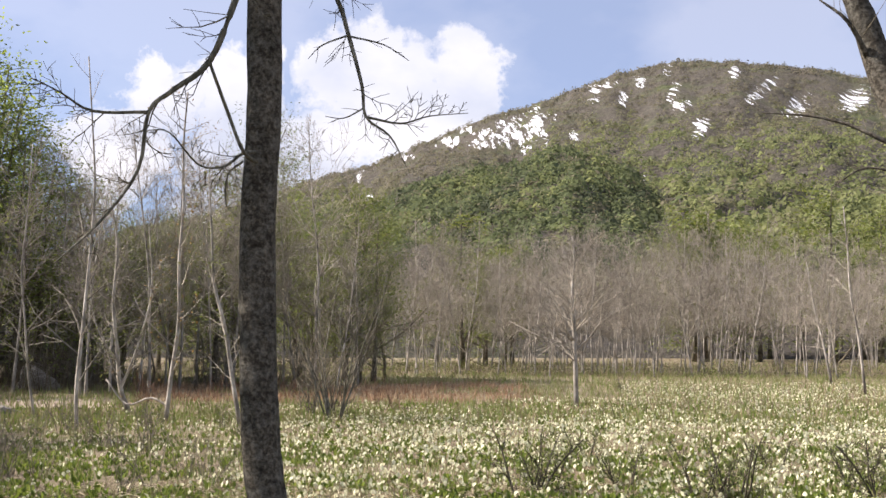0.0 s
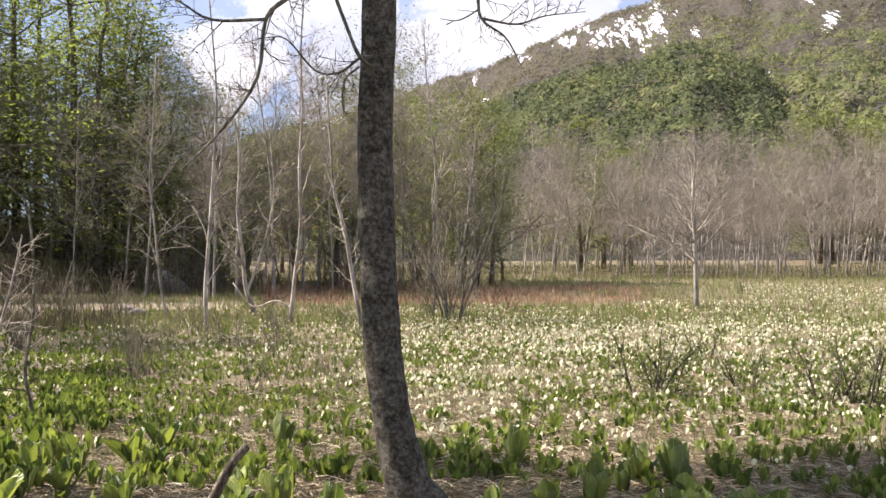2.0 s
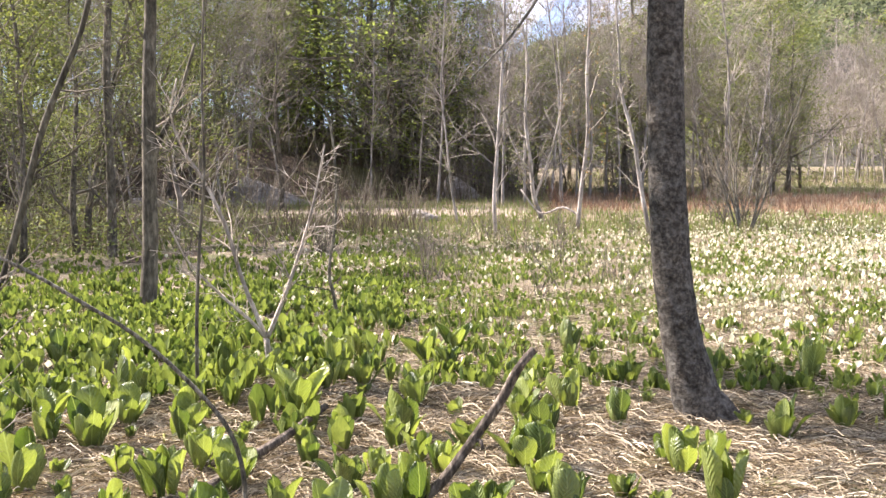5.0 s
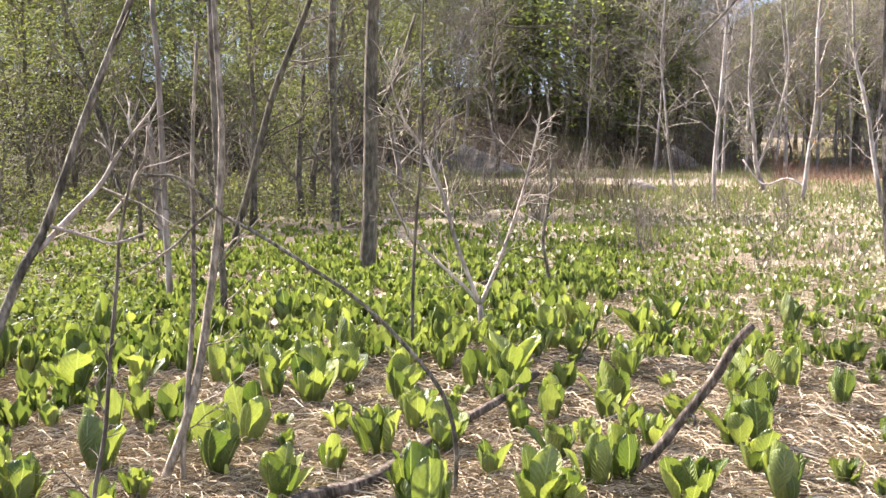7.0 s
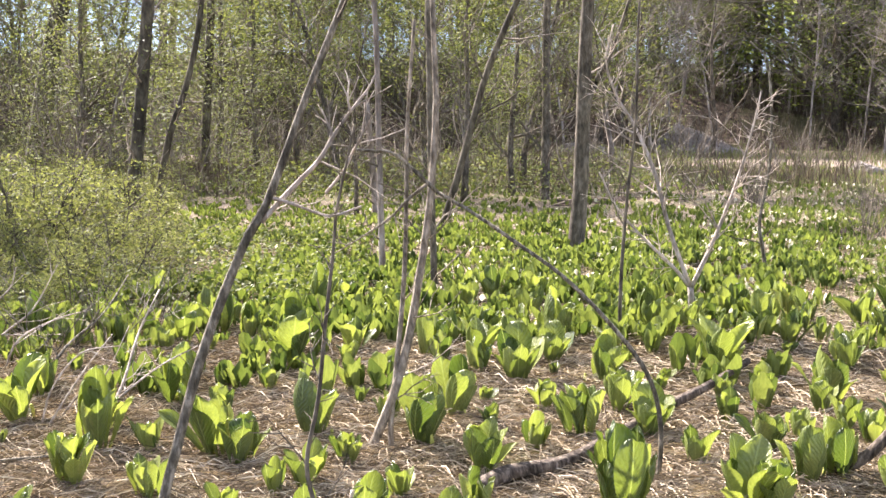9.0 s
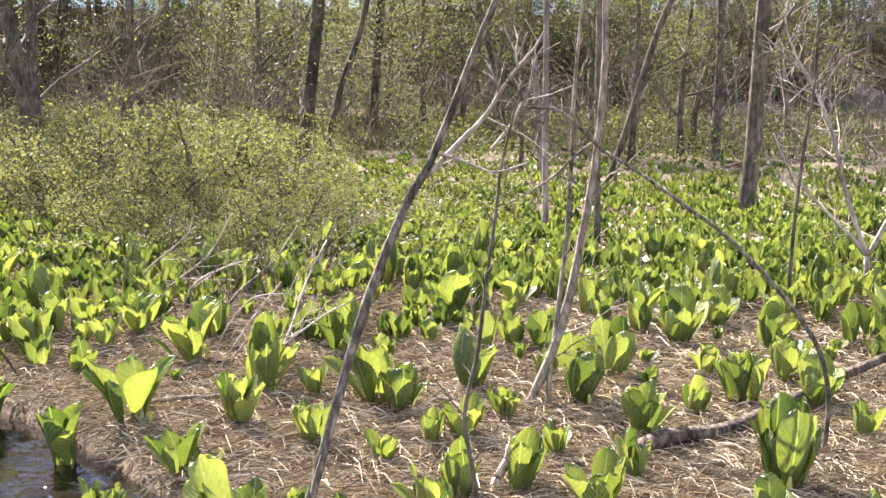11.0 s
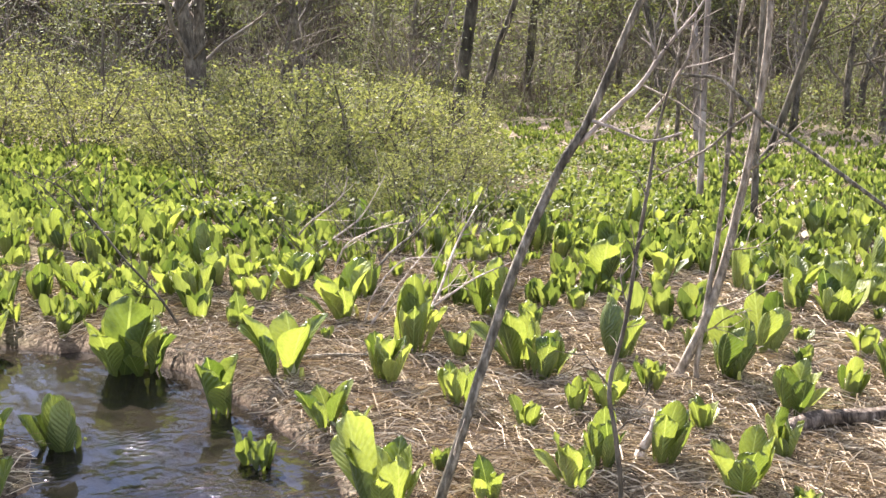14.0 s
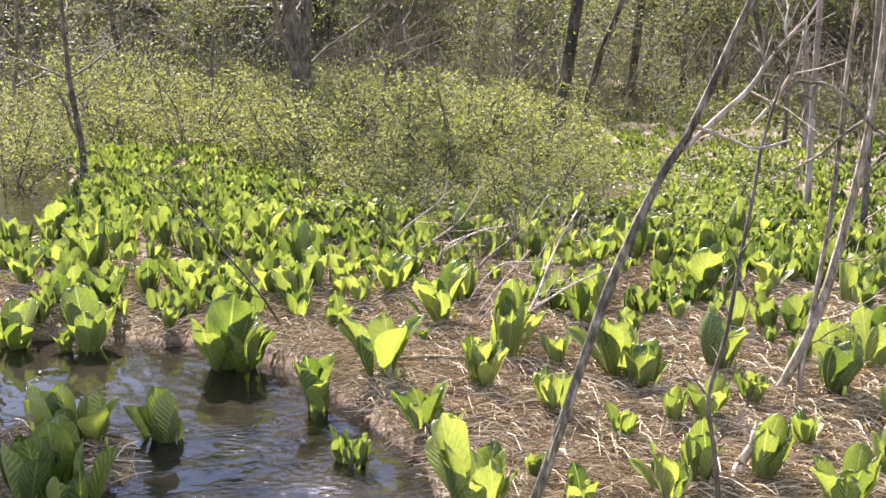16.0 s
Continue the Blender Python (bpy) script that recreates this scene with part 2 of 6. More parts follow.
m, n_, l_ = material("leaf_litter_bank")
fine = noise_of(n_, l_, 5.0, 8.0, 0.7)
big_ = noise_of(n_, l_, 0.35, 4.0, 0.6)
litter = ramp(n_, l_, fine, [(0.3, (0.025, 0.019, 0.013)), (0.5, (0.075, 0.056, 0.039)), (0.7, (0.17, 0.128, 0.088))])
c1 = mixed(n_, l_, litter, (0.10, 0.11, 0.04), ramp(n_, l_, big_, [(0.5, (0, 0, 0)), (0.62, (0.6, 0.6, 0.6))]))
finish(n_, l_, c1, 0.95, fine, 0.15, 1.0, 0.1)
LITTER = m

m, n_, l_ = material("grey_rock")
fine = noise_of(n_, l_, 4.0, 8.0, 0.7, (1, 1, 3))
finish(n_, l_, ramp(n_, l_, fine, [(0.3, (0.13, 0.115, 0.095)), (0.55, (0.29, 0.265, 0.225)), (0.7, (0.42, 0.39, 0.34))]), 0.9, fine, 0.08, 1.0, 0.2)
ROCK = m

m, n_, l_ = material("stream_water")
out = n_.new("ShaderNodeOutputMaterial")
pb = n_.new("ShaderNodeBsdfPrincipled")
pb.inputs["Base Color"].default_value = (0.028, 0.024, 0.017, 1)
pb.inputs["Roughness"].default_value, pb.inputs["IOR"].default_value = 0.025, 1.33
pb.inputs["Transmission Weight"].default_value = 0.5
w1 = noise_of(n_, l_, 40.0, 2.0, 0.5, (1.0, 0.6, 1.0))      # riffle
w2 = noise_of(n_, l_, 7.0, 2.0, 0.5, (0.6, 1.0, 1.0))         # slow ripples
far_ = n_.new("ShaderNodeVectorMath")
far_.operation = "DISTANCE"
l_.new(n_.new("ShaderNodeTexCoord").outputs["Object"], far_.inputs[0])
far_.inputs[1].default_value = (-3.9, 1.6, -0.05)
rif = n_.new("ShaderNodeMapRange")
rif.inputs["From Min"].default_value, rif.inputs["From Max"].default_value = 0.3, 1.3
l_.new(far_.outputs["Value"], rif.inputs["Value"])
wmul = n_.new("ShaderNodeMath")
wmul.operation = "MULTIPLY"
l_.new(mixed(n_, l_, (0.0, 0.0, 0.0), w1, ramp(n_, l_, noise_of(n_, l_, 3.2, 3.0, 0.6), [(0.46, (0.05, 0.05, 0.05)), (0.58, (1, 1, 1))])), wmul.inputs[0])
l_.new(rif.outputs["Result"], wmul.inputs[1])
rif.inputs["To Min"].default_value, rif.inputs["To Max"].default_value = 0.9, 0.03
wsum = n_.new("ShaderNodeMath")
wsum.operation = "MULTIPLY_ADD"
l_.new(w2, wsum.inputs[0])
wsum.inputs[1].default_value = 0.6
l_.new(wmul.outputs[0], wsum.inputs[2])
bp = n_.new("ShaderNodeBump")
rrough = n_.new("ShaderNodeMapRange")
rrough.inputs["From Min"].default_value, rrough.inputs["From Max"].default_value = 0.3, 1.1
rrough.inputs["To Min"].default_value, rrough.inputs["To Max"].default_value = 0.035, 0.02
l_.new(far_.outputs["Value"], rrough.inputs["Value"])
l_.new(rrough.outputs["Result"], pb.inputs["Roughness"])
bp.inputs["Distance"].default_value, bp.inputs["Strength"].default_value = 0.02, 1.0
l_.new(wsum.outputs[0], bp.inputs["Height"])
l_.new(bp.outputs["Normal"], pb.inputs["Normal"])
l_.new(pb.outputs["BSDF"], out.inputs["Surface"])
WATER = m

m, n_, l_ = material("mountain_side")
fine = noise_of(n_, l_, 0.22, 10.0, 0.85)
mid_ = noise_of(n_, l_, 0.012, 6.0, 0.6)
woods = ramp(n_, l_, fine, [(0.36, (0.035, 0.031, 0.025)), (0.5, (0.092, 0.081, 0.064)), (0.62, (0.17, 0.15, 0.122))])
greener = ramp(n_, l_, fine, [(0.34, (0.035, 0.05, 0.018)), (0.66, (0.14, 0.17, 0.06))])
base = mixed(n_, l_, woods, greener, ramp(n_, l_, mid_, [(0.5, (0, 0, 0)), (0.7, (0.7, 0.7, 0.7))]))
at_ = n_.new("ShaderNodeAttribute")
at_.attribute_name = "snow"
brk = n_.new("ShaderNodeMath")
brk.operation = "MULTIPLY_ADD"
l_.new(noise_of(n_, l_, 0.04, 10.0, 0.7, (3.2, 0.14, 0.45)), brk.inputs[0])
brk.inputs[1].default_value = 18.0
l_.new(at_.outputs["Fac"], brk.inputs[2])
sm = n_.new("ShaderNodeMapRange")
sm.inputs["From Min"].default_value, sm.inputs["From Max"].default_value = 10.75, 10.95
l_.new(brk.outputs[0], sm.inputs["Value"])
snowy = mixed(n_, l_, base, (0.82, 0.84, 0.88), sm.outputs["Result"])
finish(n_, l_, snowy, 0.95, fine, 3.0, 1.0, 0.1)
MOUNTAIN = m

m, n_, l_ = material("far_crowns")
at_ = n_.new("ShaderNodeAttribute")
at_.attribute_name = "tint"
isl = n_.new("ShaderNodeNewGeometry").outputs["Random Per Island"]
leafy = noise_of(n_, l_, 0.55, 8.0, 0.75)
col = ramp(n_, l_, at_.outputs["Fac"], [(0.0, (0.088, 0.102, 0.066)), (0.25, (0.138, 0.160, 0.078)), (0.47, (0.215, 0.232, 0.098)),
                                        (0.7, (0.182, 0.168, 0.11)), (1.0, (0.182, 0.160, 0.134))])
var = ramp(n_, l_, isl, [(0.0, (0.82, 0.83, 0.82)), (1.0, (1.16, 1.15, 1.12))])
spk = ramp(n_, l_, leafy, [(0.34, (0.7, 0.72, 0.7)), (0.62, (1.25, 1.25, 1.2))])
finish(n_, l_, mixed(n_, l_, mixed(n_, l_, col, var, 1.0, "MULTIPLY"), spk, 1.0, "MULTIPLY"), 0.95, None, 1.2, 0.6, spec=0.05, translucent=0.45)
FAR_CROWN = m

m, n_, l_ = material("marsh_grass")
finish(n_, l_, ramp(n_, l_, n_.new("ShaderNodeNewGeometry").outputs["Random Per Island"],
                    [(0.0, (0.16, 0.12, 0.07)), (0.25, (0.27, 0.225, 0.12)), (0.5, (0.20, 0.225, 0.075)), (1.0, (0.15, 0.21, 0.055))]), 0.8, spec=0.15, translucent=0.25)
GRASS = m
m, n_, l_ = material("rusty_grass")
finish(n_, l_, ramp(n_, l_, n_.new("ShaderNodeNewGeometry").outputs["Random Per Island"],
                    [(0.0, (0.19, 0.10, 0.06)), (0.6, (0.36, 0.23, 0.14)), (1.0, (0.42, 0.32, 0.2))]), 0.8, spec=0.15, translucent=0.25)
RUST = m

m, n_, l_ = material("dry_thicket")
finish(n_, l_, ramp(n_, l_, n_.new("ShaderNodeNewGeometry").outputs["Random Per Island"],
                    [(0.0, (0.06, 0.045, 0.032)), (0.6, (0.145, 0.115, 0.082)), (0.85, (0.16, 0.16, 0.07)), (1.0, (0.25, 0.205, 0.15))]), 0.9, spec=0.1)
THICKET_MAT = m

m, n_, l_ = material("sandy_path")
fine = noise_of(n_, l_, 9.0, 6.0, 0.7)
finish(n_, l_, ramp(n_, l_, fine, [(0.3, (0.17, 0.135, 0.10)), (0.55, (0.31, 0.25, 0.19)), (0.72, (0.40, 0.335, 0.26))]), 0.95, fine, 0.03, 0.8, 0.1)
SAND = m


# ---- building helpers ----
def polar(az, d, z=0.0):
    a = radians(az)
    return Vector((-math.sin(a) * d, math.cos(a) * d, z))


def smooth(x, a, b):
    x = min(1.0, max(0.0, (x - a) / (b - a)))
    return x * x * (3 - 2 * x)


def obj(name, verts, faces, mat, parent=None, label="", shade=True):
    me = bpy.data.meshes.new(name)
    me.from_pydata(verts, [], faces)
    me.materials.append(mat)
    if shade and len(me.polygons):
        me.polygons.foreach_set("use_smooth", np.ones(len(me.polygons), dtype=bool))
    ob = new(name, me)
    if parent:
        ob.parent = parent
    return tagged(ob, label)


def spline(knots, steps=4):
    """Catmull-Rom through the knots."""
    k = [Vector(p) for p in knots]
    k = [2 * k[0] - k[1]] + k + [2 * k[-1] - k[-2]]
    pts = []
    for i in range(1, len(k) - 2):
        a, b, c, d = k[i - 1:i + 3]
        for s in range(steps):
            t = s / steps
            pts.append(0.5 * (2 * b + (c - a) * t + (2 * a - 5 * b + 4 * c - d) * t * t + (3 * b - a - 3 * c + d) * t ** 3))
    return pts + [k[-2]]


class Tubes:
    """Collects tapered tubes into one mesh."""

    def __init__(self):
        self.v, self.f = [], []

    def add(self, pts, radii, sides=5, rough=0.0, rng=random):
        base = len(self.v)
        up = Vector((0.31, 0.17, 0.93))
        for i, p in enumerate(pts):
            a, b = pts[max(0, i - 1)], pts[min(len(pts) - 1, i + 1)]
            t = (b - a).normalized()
            x = t.cross(up)
            if x.length < 0.05:
                x = t.cross(Vector((1, 0, 0)))
            x.normalize()
            y = t.cross(x)
            for s in range(sides):
                q = 2 * math.pi * s / sides
                r = radii[i] * (1 + rough * (rng.random() - 0.5))
                self.v.append(tuple(p + (x * math.cos(q) + y * math.sin(q)) * r))
        for i in range(len(pts) - 1):
            for s in range(sides):
                u = (s + 1) % sides
                self.f.append((base + i * sides + s, base + i * sides + u, base + (i + 1) * sides + u, base + (i + 1) * sides + s))
        if sides < 5:
            return
        self.f.append(tuple(base + s for s in reversed(range(sides))))
        self.f.append(tuple(base + (len(pts) - 1) * sides + s for s in range(sides)))


def wander(rng, start, way, length, n, bend, lift):
    p, d, pts = Vector(start), Vector(way).normalized(), [Vector(start)]
    for _ in range(n):
        d = (d + Vector((rng.gauss(0, bend), rng.gauss(0, bend), rng.gauss(0, bend) + lift))).normalized()
        p = p + d * (length / n)
        pts.append(p.copy())
    return pts


def sideways(rng, t, spread):
    """A direction that leaves the direction t at about spread degrees."""
    r = Vector((rng.gauss(0, 1), rng.gauss(0, 1), rng.gauss(0, 1)))
    r = (r - t * r.dot(t)).normalized()
    a = radians(spread + rng.uniform(-12, 12))
    return t * math.cos(a) + r * math.sin(a)


def limbs_on(rng, tubes, pts, radii, count, span, length, spread, lift, depth, tips, sides=3, lo=0.3, tmin=0.004, sub=5, straight=False):
    """Side branches along a stem, in turn with finer ones."""
    for i in range(count):
        s = lo + (span - lo) * (i + rng.random()) / count
        k = min(len(pts) - 2, int(s * (len(pts) - 1)))
        t = (pts[k + 1] - pts[k]).normalized()
        L = length * rng.uniform(0.6, 1.15) * (1.25 - 0.75 * s)
        r = max(tmin, min(radii[k] * 0.55, L * 0.016))
        n = 4 if depth > 1 else 2
        way = wander(rng, pts[k], sideways(rng, t, spread), L, n, 0.16, lift)
        rad = [max(tmin * 0.5, r * (1 - 0.75 * j / n)) for j in range(n + 1)]
        if depth == 1 and straight:
            tubes.add([way[0], way[-1]], [rad[0], rad[-1]], 3)
        else:
            tubes.add(way, rad, sides if depth > 1 else 3)
        if depth > 1:
            limbs_on(rng, tubes, way, rad, sub, 0.97, L * 0.55, spread, lift, depth - 1, tips, 3, 0.2, tmin, sub, straight)
        else:
            tips.extend(way[1:])


def leaf_cloud(rng, tips, per, spread, size, tilt=0.6):
    v, f = [], []
    for p in tips:
        for _ in range(per):
            c = p + Vector((rng.gauss(0, spread), rng.gauss(0, spread), rng.gauss(0, spread * 0.45)))
            a = Vector((rng.gauss(0, 1), rng.gauss(0, 1), rng.gauss(0, 0.4))).normalized() * size * rng.uniform(0.6, 1.3)
            b = a.cross(Vector((rng.gauss(0, tilt), rng.gauss(0, tilt), 1.0))).normalized() * size * rng.uniform(0.35, 0.6)
            k = len(v)
            v += [tuple(c - a), tuple(c + b), tuple(c + a), tuple(c - b)]
            f.append((k, k + 1, k + 2, k + 3))
    return v, f


def make_tree(name, seed, height, r0, bark, twig, limbs=16, limb_len=0.3, spread=50, lift=0.06, lo=0.3, depth=2,
              leaf=None, per=2, leaf_spread=0.2, leaf_size=0.09, bend=0.035, lean=(0, 0), stems=1, sub=5, segs=14, sides=7, split=False, splay=0.22):
    rng = random.Random(seed)
    root = new(name)
    trunk, twigs, tips = Tubes(), Tubes(), []
    tip = min(0.006, r0 * 0.5)
    for s in range(stems):
        h = height * (1 if s == 0 else rng.uniform(0.7, 1.0))
        q = 2 * math.pi * rng.random()
        start = (0.0, 0.0, -0.12) if stems == 1 else (math.cos(q) * 0.12, math.sin(q) * 0.12, -0.12)
        way = (lean[0] + (splay * math.cos(q) if stems > 1 else 0), lean[1] + (splay * math.sin(q) if stems > 1 else 0), 1)
        pts = wander(rng, start, way, h, segs, bend, 0.03)
        rad = [r0 * (1.35 if i == 0 else 1) * (1 - 0.9 * (i / segs) ** 1.1) + tip for i in range(segs + 1)]
        trunk.add(pts, rad, sides, 0.12, rng)
        if split:
            for k in range(limbs):
                one = Tubes()
                a = lo + (0.95 - lo) * k / limbs
                limbs_on(rng, one, pts, rad, 1, a + 0.9 / limbs, h * limb_len, spread, lift, depth, tips, 4, a, tip, sub, True)
                obj("limb", one.v, one.f, twig, root)
        else:
            limbs_on(rng, twigs, pts, rad, limbs, 0.98, h * limb_len, spread, lift, depth, tips, 3, lo, tip, sub, height > 1.05)
        if stems > 1:
            obj("stem", trunk.v, trunk.f, bark, root)
            trunk = Tubes()
    if stems == 1:
        obj("trunk", trunk.v, trunk.f, bark, root)
    if twigs.v:
        obj("crown", twigs.v, twigs.f, twig, root)
    if leaf:
        v, f = leaf_cloud(rng, tips, per, leaf_spread, leaf_size, 0.6 if stems == 1 else 2.0)
        obj("foliage", v, f, leaf, root, shade=False)
    return root


def stem(tubes, knots, r0, r1, rng, twigs=0, twig_len=0.3, tw=None, sides=8, rough=0.1, spread=50, lift=0.05, lo=0.2, depth=1, tips=None, flare=0.0):
    pts = spline(knots)
    n = len(pts) - 1
    rad = [(r0 + (r1 - r0) * i / n) * (1 + flare * math.exp(-max(0.0, pts[i].z + 0.05) / 0.22)) for i in range(n + 1)]
    tubes.add(pts, rad, sides, rough, rng)
    if twigs:
        limbs_on(rng, tw or tubes, pts, rad, twigs, 0.98, twig_len, spread, lift, depth, [] if tips is None else tips, 3, lo, 0.0032)
    return pts


# ---- ground, stream ----
STREAM = [(84, 24, 0.3), (85.6, 17, 0.3), (84.4, 13.5, 0.42), (85.6, 10.3, 0.42), (94, 7.8, 0.5), (95, 5.6, 0.7), (86, 4.6, 0.6), (80, 3.6, 0.5), (64, 2.9, 0.4),
          (50, 2.4, 0.6), (0, 1.8, 0.6), (-70, 2.6, 0.7), (-110, 9.0, 1.0)]
POOL = [(132, 2.2), (124, 3.6), (112, 5.2), (100, 6.0), (90, 6.3), (82, 6.3), (76, 5.9), (72.4, 5.55), (68.3, 4.75), (65.6, 4.3), (63.8, 3.8), (58, 2.9), (50, 2.4)]
STREAM = [(*polar(a, d).xy, w) for a, d, w in STREAM]

TUSSOCK = polar(85.0, 4.5)


def in_stream(x, y):
    """More than 0 in the stream's bed; metres inside its edge."""
    best = -9.0
    for (ax, ay, aw), (bx, by, bw) in zip(STREAM, STREAM[1:]):
        dx, dy = bx - ax, by - ay
        t = min(1.0, max(0.0, ((x - ax) * dx + (y - ay) * dy) / (dx * dx + dy * dy)))
        best = max(best, aw + (bw - aw) * t - math.hypot(x - ax - dx * t, y - ay - dy * t))
    az, d = math.degrees(math.atan2(-x, y)), math.hypot(x, y)
    for (a0, e0), (a1, e1) in zip(POOL, POOL[1:]):
        if a0 >= az > a1:
            best = max(best, min(e0 + (e1 - e0) * (a0 - az) / (a0 - a1) - d, d - 2.2))
    best = min(best, math.hypot(x - TUSSOCK.x, y - TUSSOCK.y) - 0.5)
    return best + 0.07 * noise.noise(Vector((x * 1.7, y * 1.7, 3.0))) + 0.06 * noise.noise(Vector((x * 6, y * 6, 1.0)))


def bank(az, d):
    return smooth(az, 14, 34) * (1 - smooth(az, 150, 180)) * (2.3 * smooth(d, 41, 47) + 2.2 * smooth(d, 48, 75) + 0.02 * max(0, d - 75))


def ground_z(x, y):
    d = math.hypot(x, y)
    az = math.degrees(math.atan2(-x, y))
    z = 0.05 * noise.noise(Vector((x * 0.9, y * 0.9, 0))) + 0.03 * noise.noise(Vector((x * 3.1, y * 3.1, 5)))
    z *= 1 - 0.6 * smooth(d, 20, 60)
    if d < 26 or az < -50:
        z -= 0.20 * smooth(in_stream(x, y), -0.16, 0.16)
    z += bank(az, d) + 1.3 * smooth(bank(az, d), 1.0, 3.0) * noise.noise(Vector((x * 0.07, y * 0.07, 6))) + 0.5 * smooth(bank(az, d), 0.2, 2.0) * noise.noise(Vector((x * 0.22, y * 0.22, 2)))
    return z


AZ = [-40 + 0.5 * i for i in range(281)] + [100 + i + 1 for i in range(40)] + [140 + 5 * (i + 1) for i in range(35)]
RAD = [0.35]
while RAD[-1] < 3600:
    RAD.append(RAD[-1] * (1.02 if RAD[-1] < 12 else 1.03 if RAD[-1] < 85 else 1.2))
gv, gf = [(0.0, 0.0, ground_z(0, 0))], []
for r in RAD:
    for az in AZ:
        p = polar(az, r)
        gv.append((p.x, p.y, ground_z(p.x, p.y)))
na = len(AZ)
for j in range(na):
    gf.append((0, 1 + (j + 1) % na, 1 + j))
for i in range(len(RAD) - 1):
    for j in range(na):
        k = (j + 1) % na
        gf.append((1 + i * na + j, 1 + i * na + k, 1 + (i + 1) * na + k, 1 + (i + 1) * na + j))
gf = [tuple(reversed(f)) for f in gf]
ground = obj("ground", gv, gf, GROUND)
ground.data.materials.append(LITTER)
for poly in ground.data.polygons:
    c = poly.center
    az, d = math.degrees(math.atan2(-c.x, c.y)), math.hypot(c.x, c.y)
    if bank(az, d) > 0.15 + 0.25 * noise.noise(c * 0.4) or (28 < az < 120 and d > 23 + 5 * noise.noise(c * 0.25)):
        poly.material_index = 1
tagged(ground, "marsh meadow ground of dry straw and moss with a wooded bank", "ground", kind="structure")

wv, wf = [], []
for i, (x, y, w) in enumerate(STREAM):
    a, b = STREAM[max(0, i - 1)], STREAM[min(len(STREAM) - 1, i + 1)]
    n2 = Vector((a[1] - b[1], b[0] - a[0])).normalized() * (w + 0.4)
    wv += [(x + n2.x, y + n2.y, -0.058), (x - n2.x, y - n2.y, -0.058)]
    if i and not 6 <= i <= 9:
        wf.append((2 * i - 2, 2 * i - 1, 2 * i + 1, 2 * i))
k = len(wv)
for i in range(44):            # the pool: a fan round the bend
    az = 48 + 2 * i
    for d in (1.5, 6.9):
        wv.append(tuple(polar(az, d, -0.055)))
    if i:
        wf.append((k + 2 * i - 2, k + 2 * i - 1, k + 2 * i + 1, k + 2 * i))
tagged(obj("water", wv, wf, WATER, shade=False), "shallow rippling brook water glinting in the sun", "water", kind="structure")

# ---- path below the bank ----
pv, pf = [], []
for i in range(76):
    az = 17 + i
    c = 33.5 + 4.0 * smooth(az, 22, 60) + 0.5 * math.sin(az * 0.33)
    for k in range(5):
        p = polar(az, c - 2.4 + 1.2 * k)
        pv.append((p.x, p.y, ground_z(p.x, p.y) + 0.03 + 0.02 * (2 - abs(k - 2))))
    if i:
        for k in range(4):
            a = 5 * (i - 1) + k
            pf.append((a, a + 1, a + 6, a + 5))
tagged(obj("path", pv, pf, SAND), "pale sandy path along the foot of the bank", "path", kind="structure")

# ---- mountain ----
SKYLINE = [(60, 0.3), (30, 0.8), (22, 2.0), (16, 5.6), (12.8, 6.3), (8.6, 7.6), (6.6, 8.4), (3.9, 9.1), (1.0, 10.3), (-1.9, 11.5), (-4.9, 12.3), (-9.0, 13.7),
           (-12.1, 14.2), (-14.9, 14.0), (-19.0, 13.4), (-24.0, 11.8), (-34, 9.0), (-50, 5.0)]
SNOW = [(-2.2, 10.5, 0.6), (-3.4, 10.9, 0.75), (-4.8, 11.3, 0.75), (-5.1, 10.5, 0.4), (-4.2, 9.9, 0.3), (-7.8, 12.8, 0.4), (-8.5, 13.1, 0.35), (-9.3, 12.5, 0.3),
        (-11.9, 12.6, 0.4), (-12.2, 12.0, 0.4), (-13.2, 10.9, 0.42), (-16.0, 12.4, 0.4), (-16.6, 12.8, 0.35), (-17.9, 11.7, 0.5), (-20.6, 11.9, 0.6),
        (-6.8, 10.6, 0.32), (3.8, 7.25, 0.38), (4.2, 8.6, 0.28), (8.5, 7.3, 0.38), (-10.3, 8.4, 0.18), (1.9, 9.6, 0.3), (-0.2, 10.4, 0.4), (-1.4, 11.0, 0.4),
        (-10.2, 13.3, 0.3), (-14.9, 13.6, 0.3), (-11.6, 13.8, 0.25), (11.8, 6.5, 0.6)]
NEAR_R, FAR_R = 230.0, 1700.0


def skyline(az):
    for (a0, e0), (a1, e1) in zip(SKYLINE, SKYLINE[1:]):
        if a0 >= az >= a1:
            return e0 + (e1 - e0) * (a0 - az) / (a0 - a1)
    return 4.0


def slope_el(az, s):
    """Elevation angle of the mountain side at the share s of the way to the crest."""
    top = skyline(az) + 0.12 * noise.noise(Vector((az * 1.3, 0, 9))) * smooth(s, 0.7, 1.0)
    low = min(3.0, top * 0.5) + 0.8 * min(1, top / 6) * math.sin(radians(az * 9))
    shoulder = 2.0 * smooth(az, -24, -13) * (1 - smooth(az, 2, 10)) * math.exp(-((s - 0.42) / 0.18) ** 2) * (1 - abs(az + 5) / 40)
    return low + (top - low) * s ** 1.15 + 0.2 * shoulder


def slope_point(az, s):
    r = NEAR_R * (FAR_R / NEAR_R) ** s
    el = slope_el(az, s)
    p = polar(az, r)
    bump_ = noise.fractal(Vector((az * 0.24, s * 7.0, 0)), 0.9, 2.0, 6) * r * 0.016 * math.sin(math.pi * min(1, s * 1.02)) ** 0.5
    p.z = EYE[2] + r * math.tan(radians(el)) + bump_
    return p


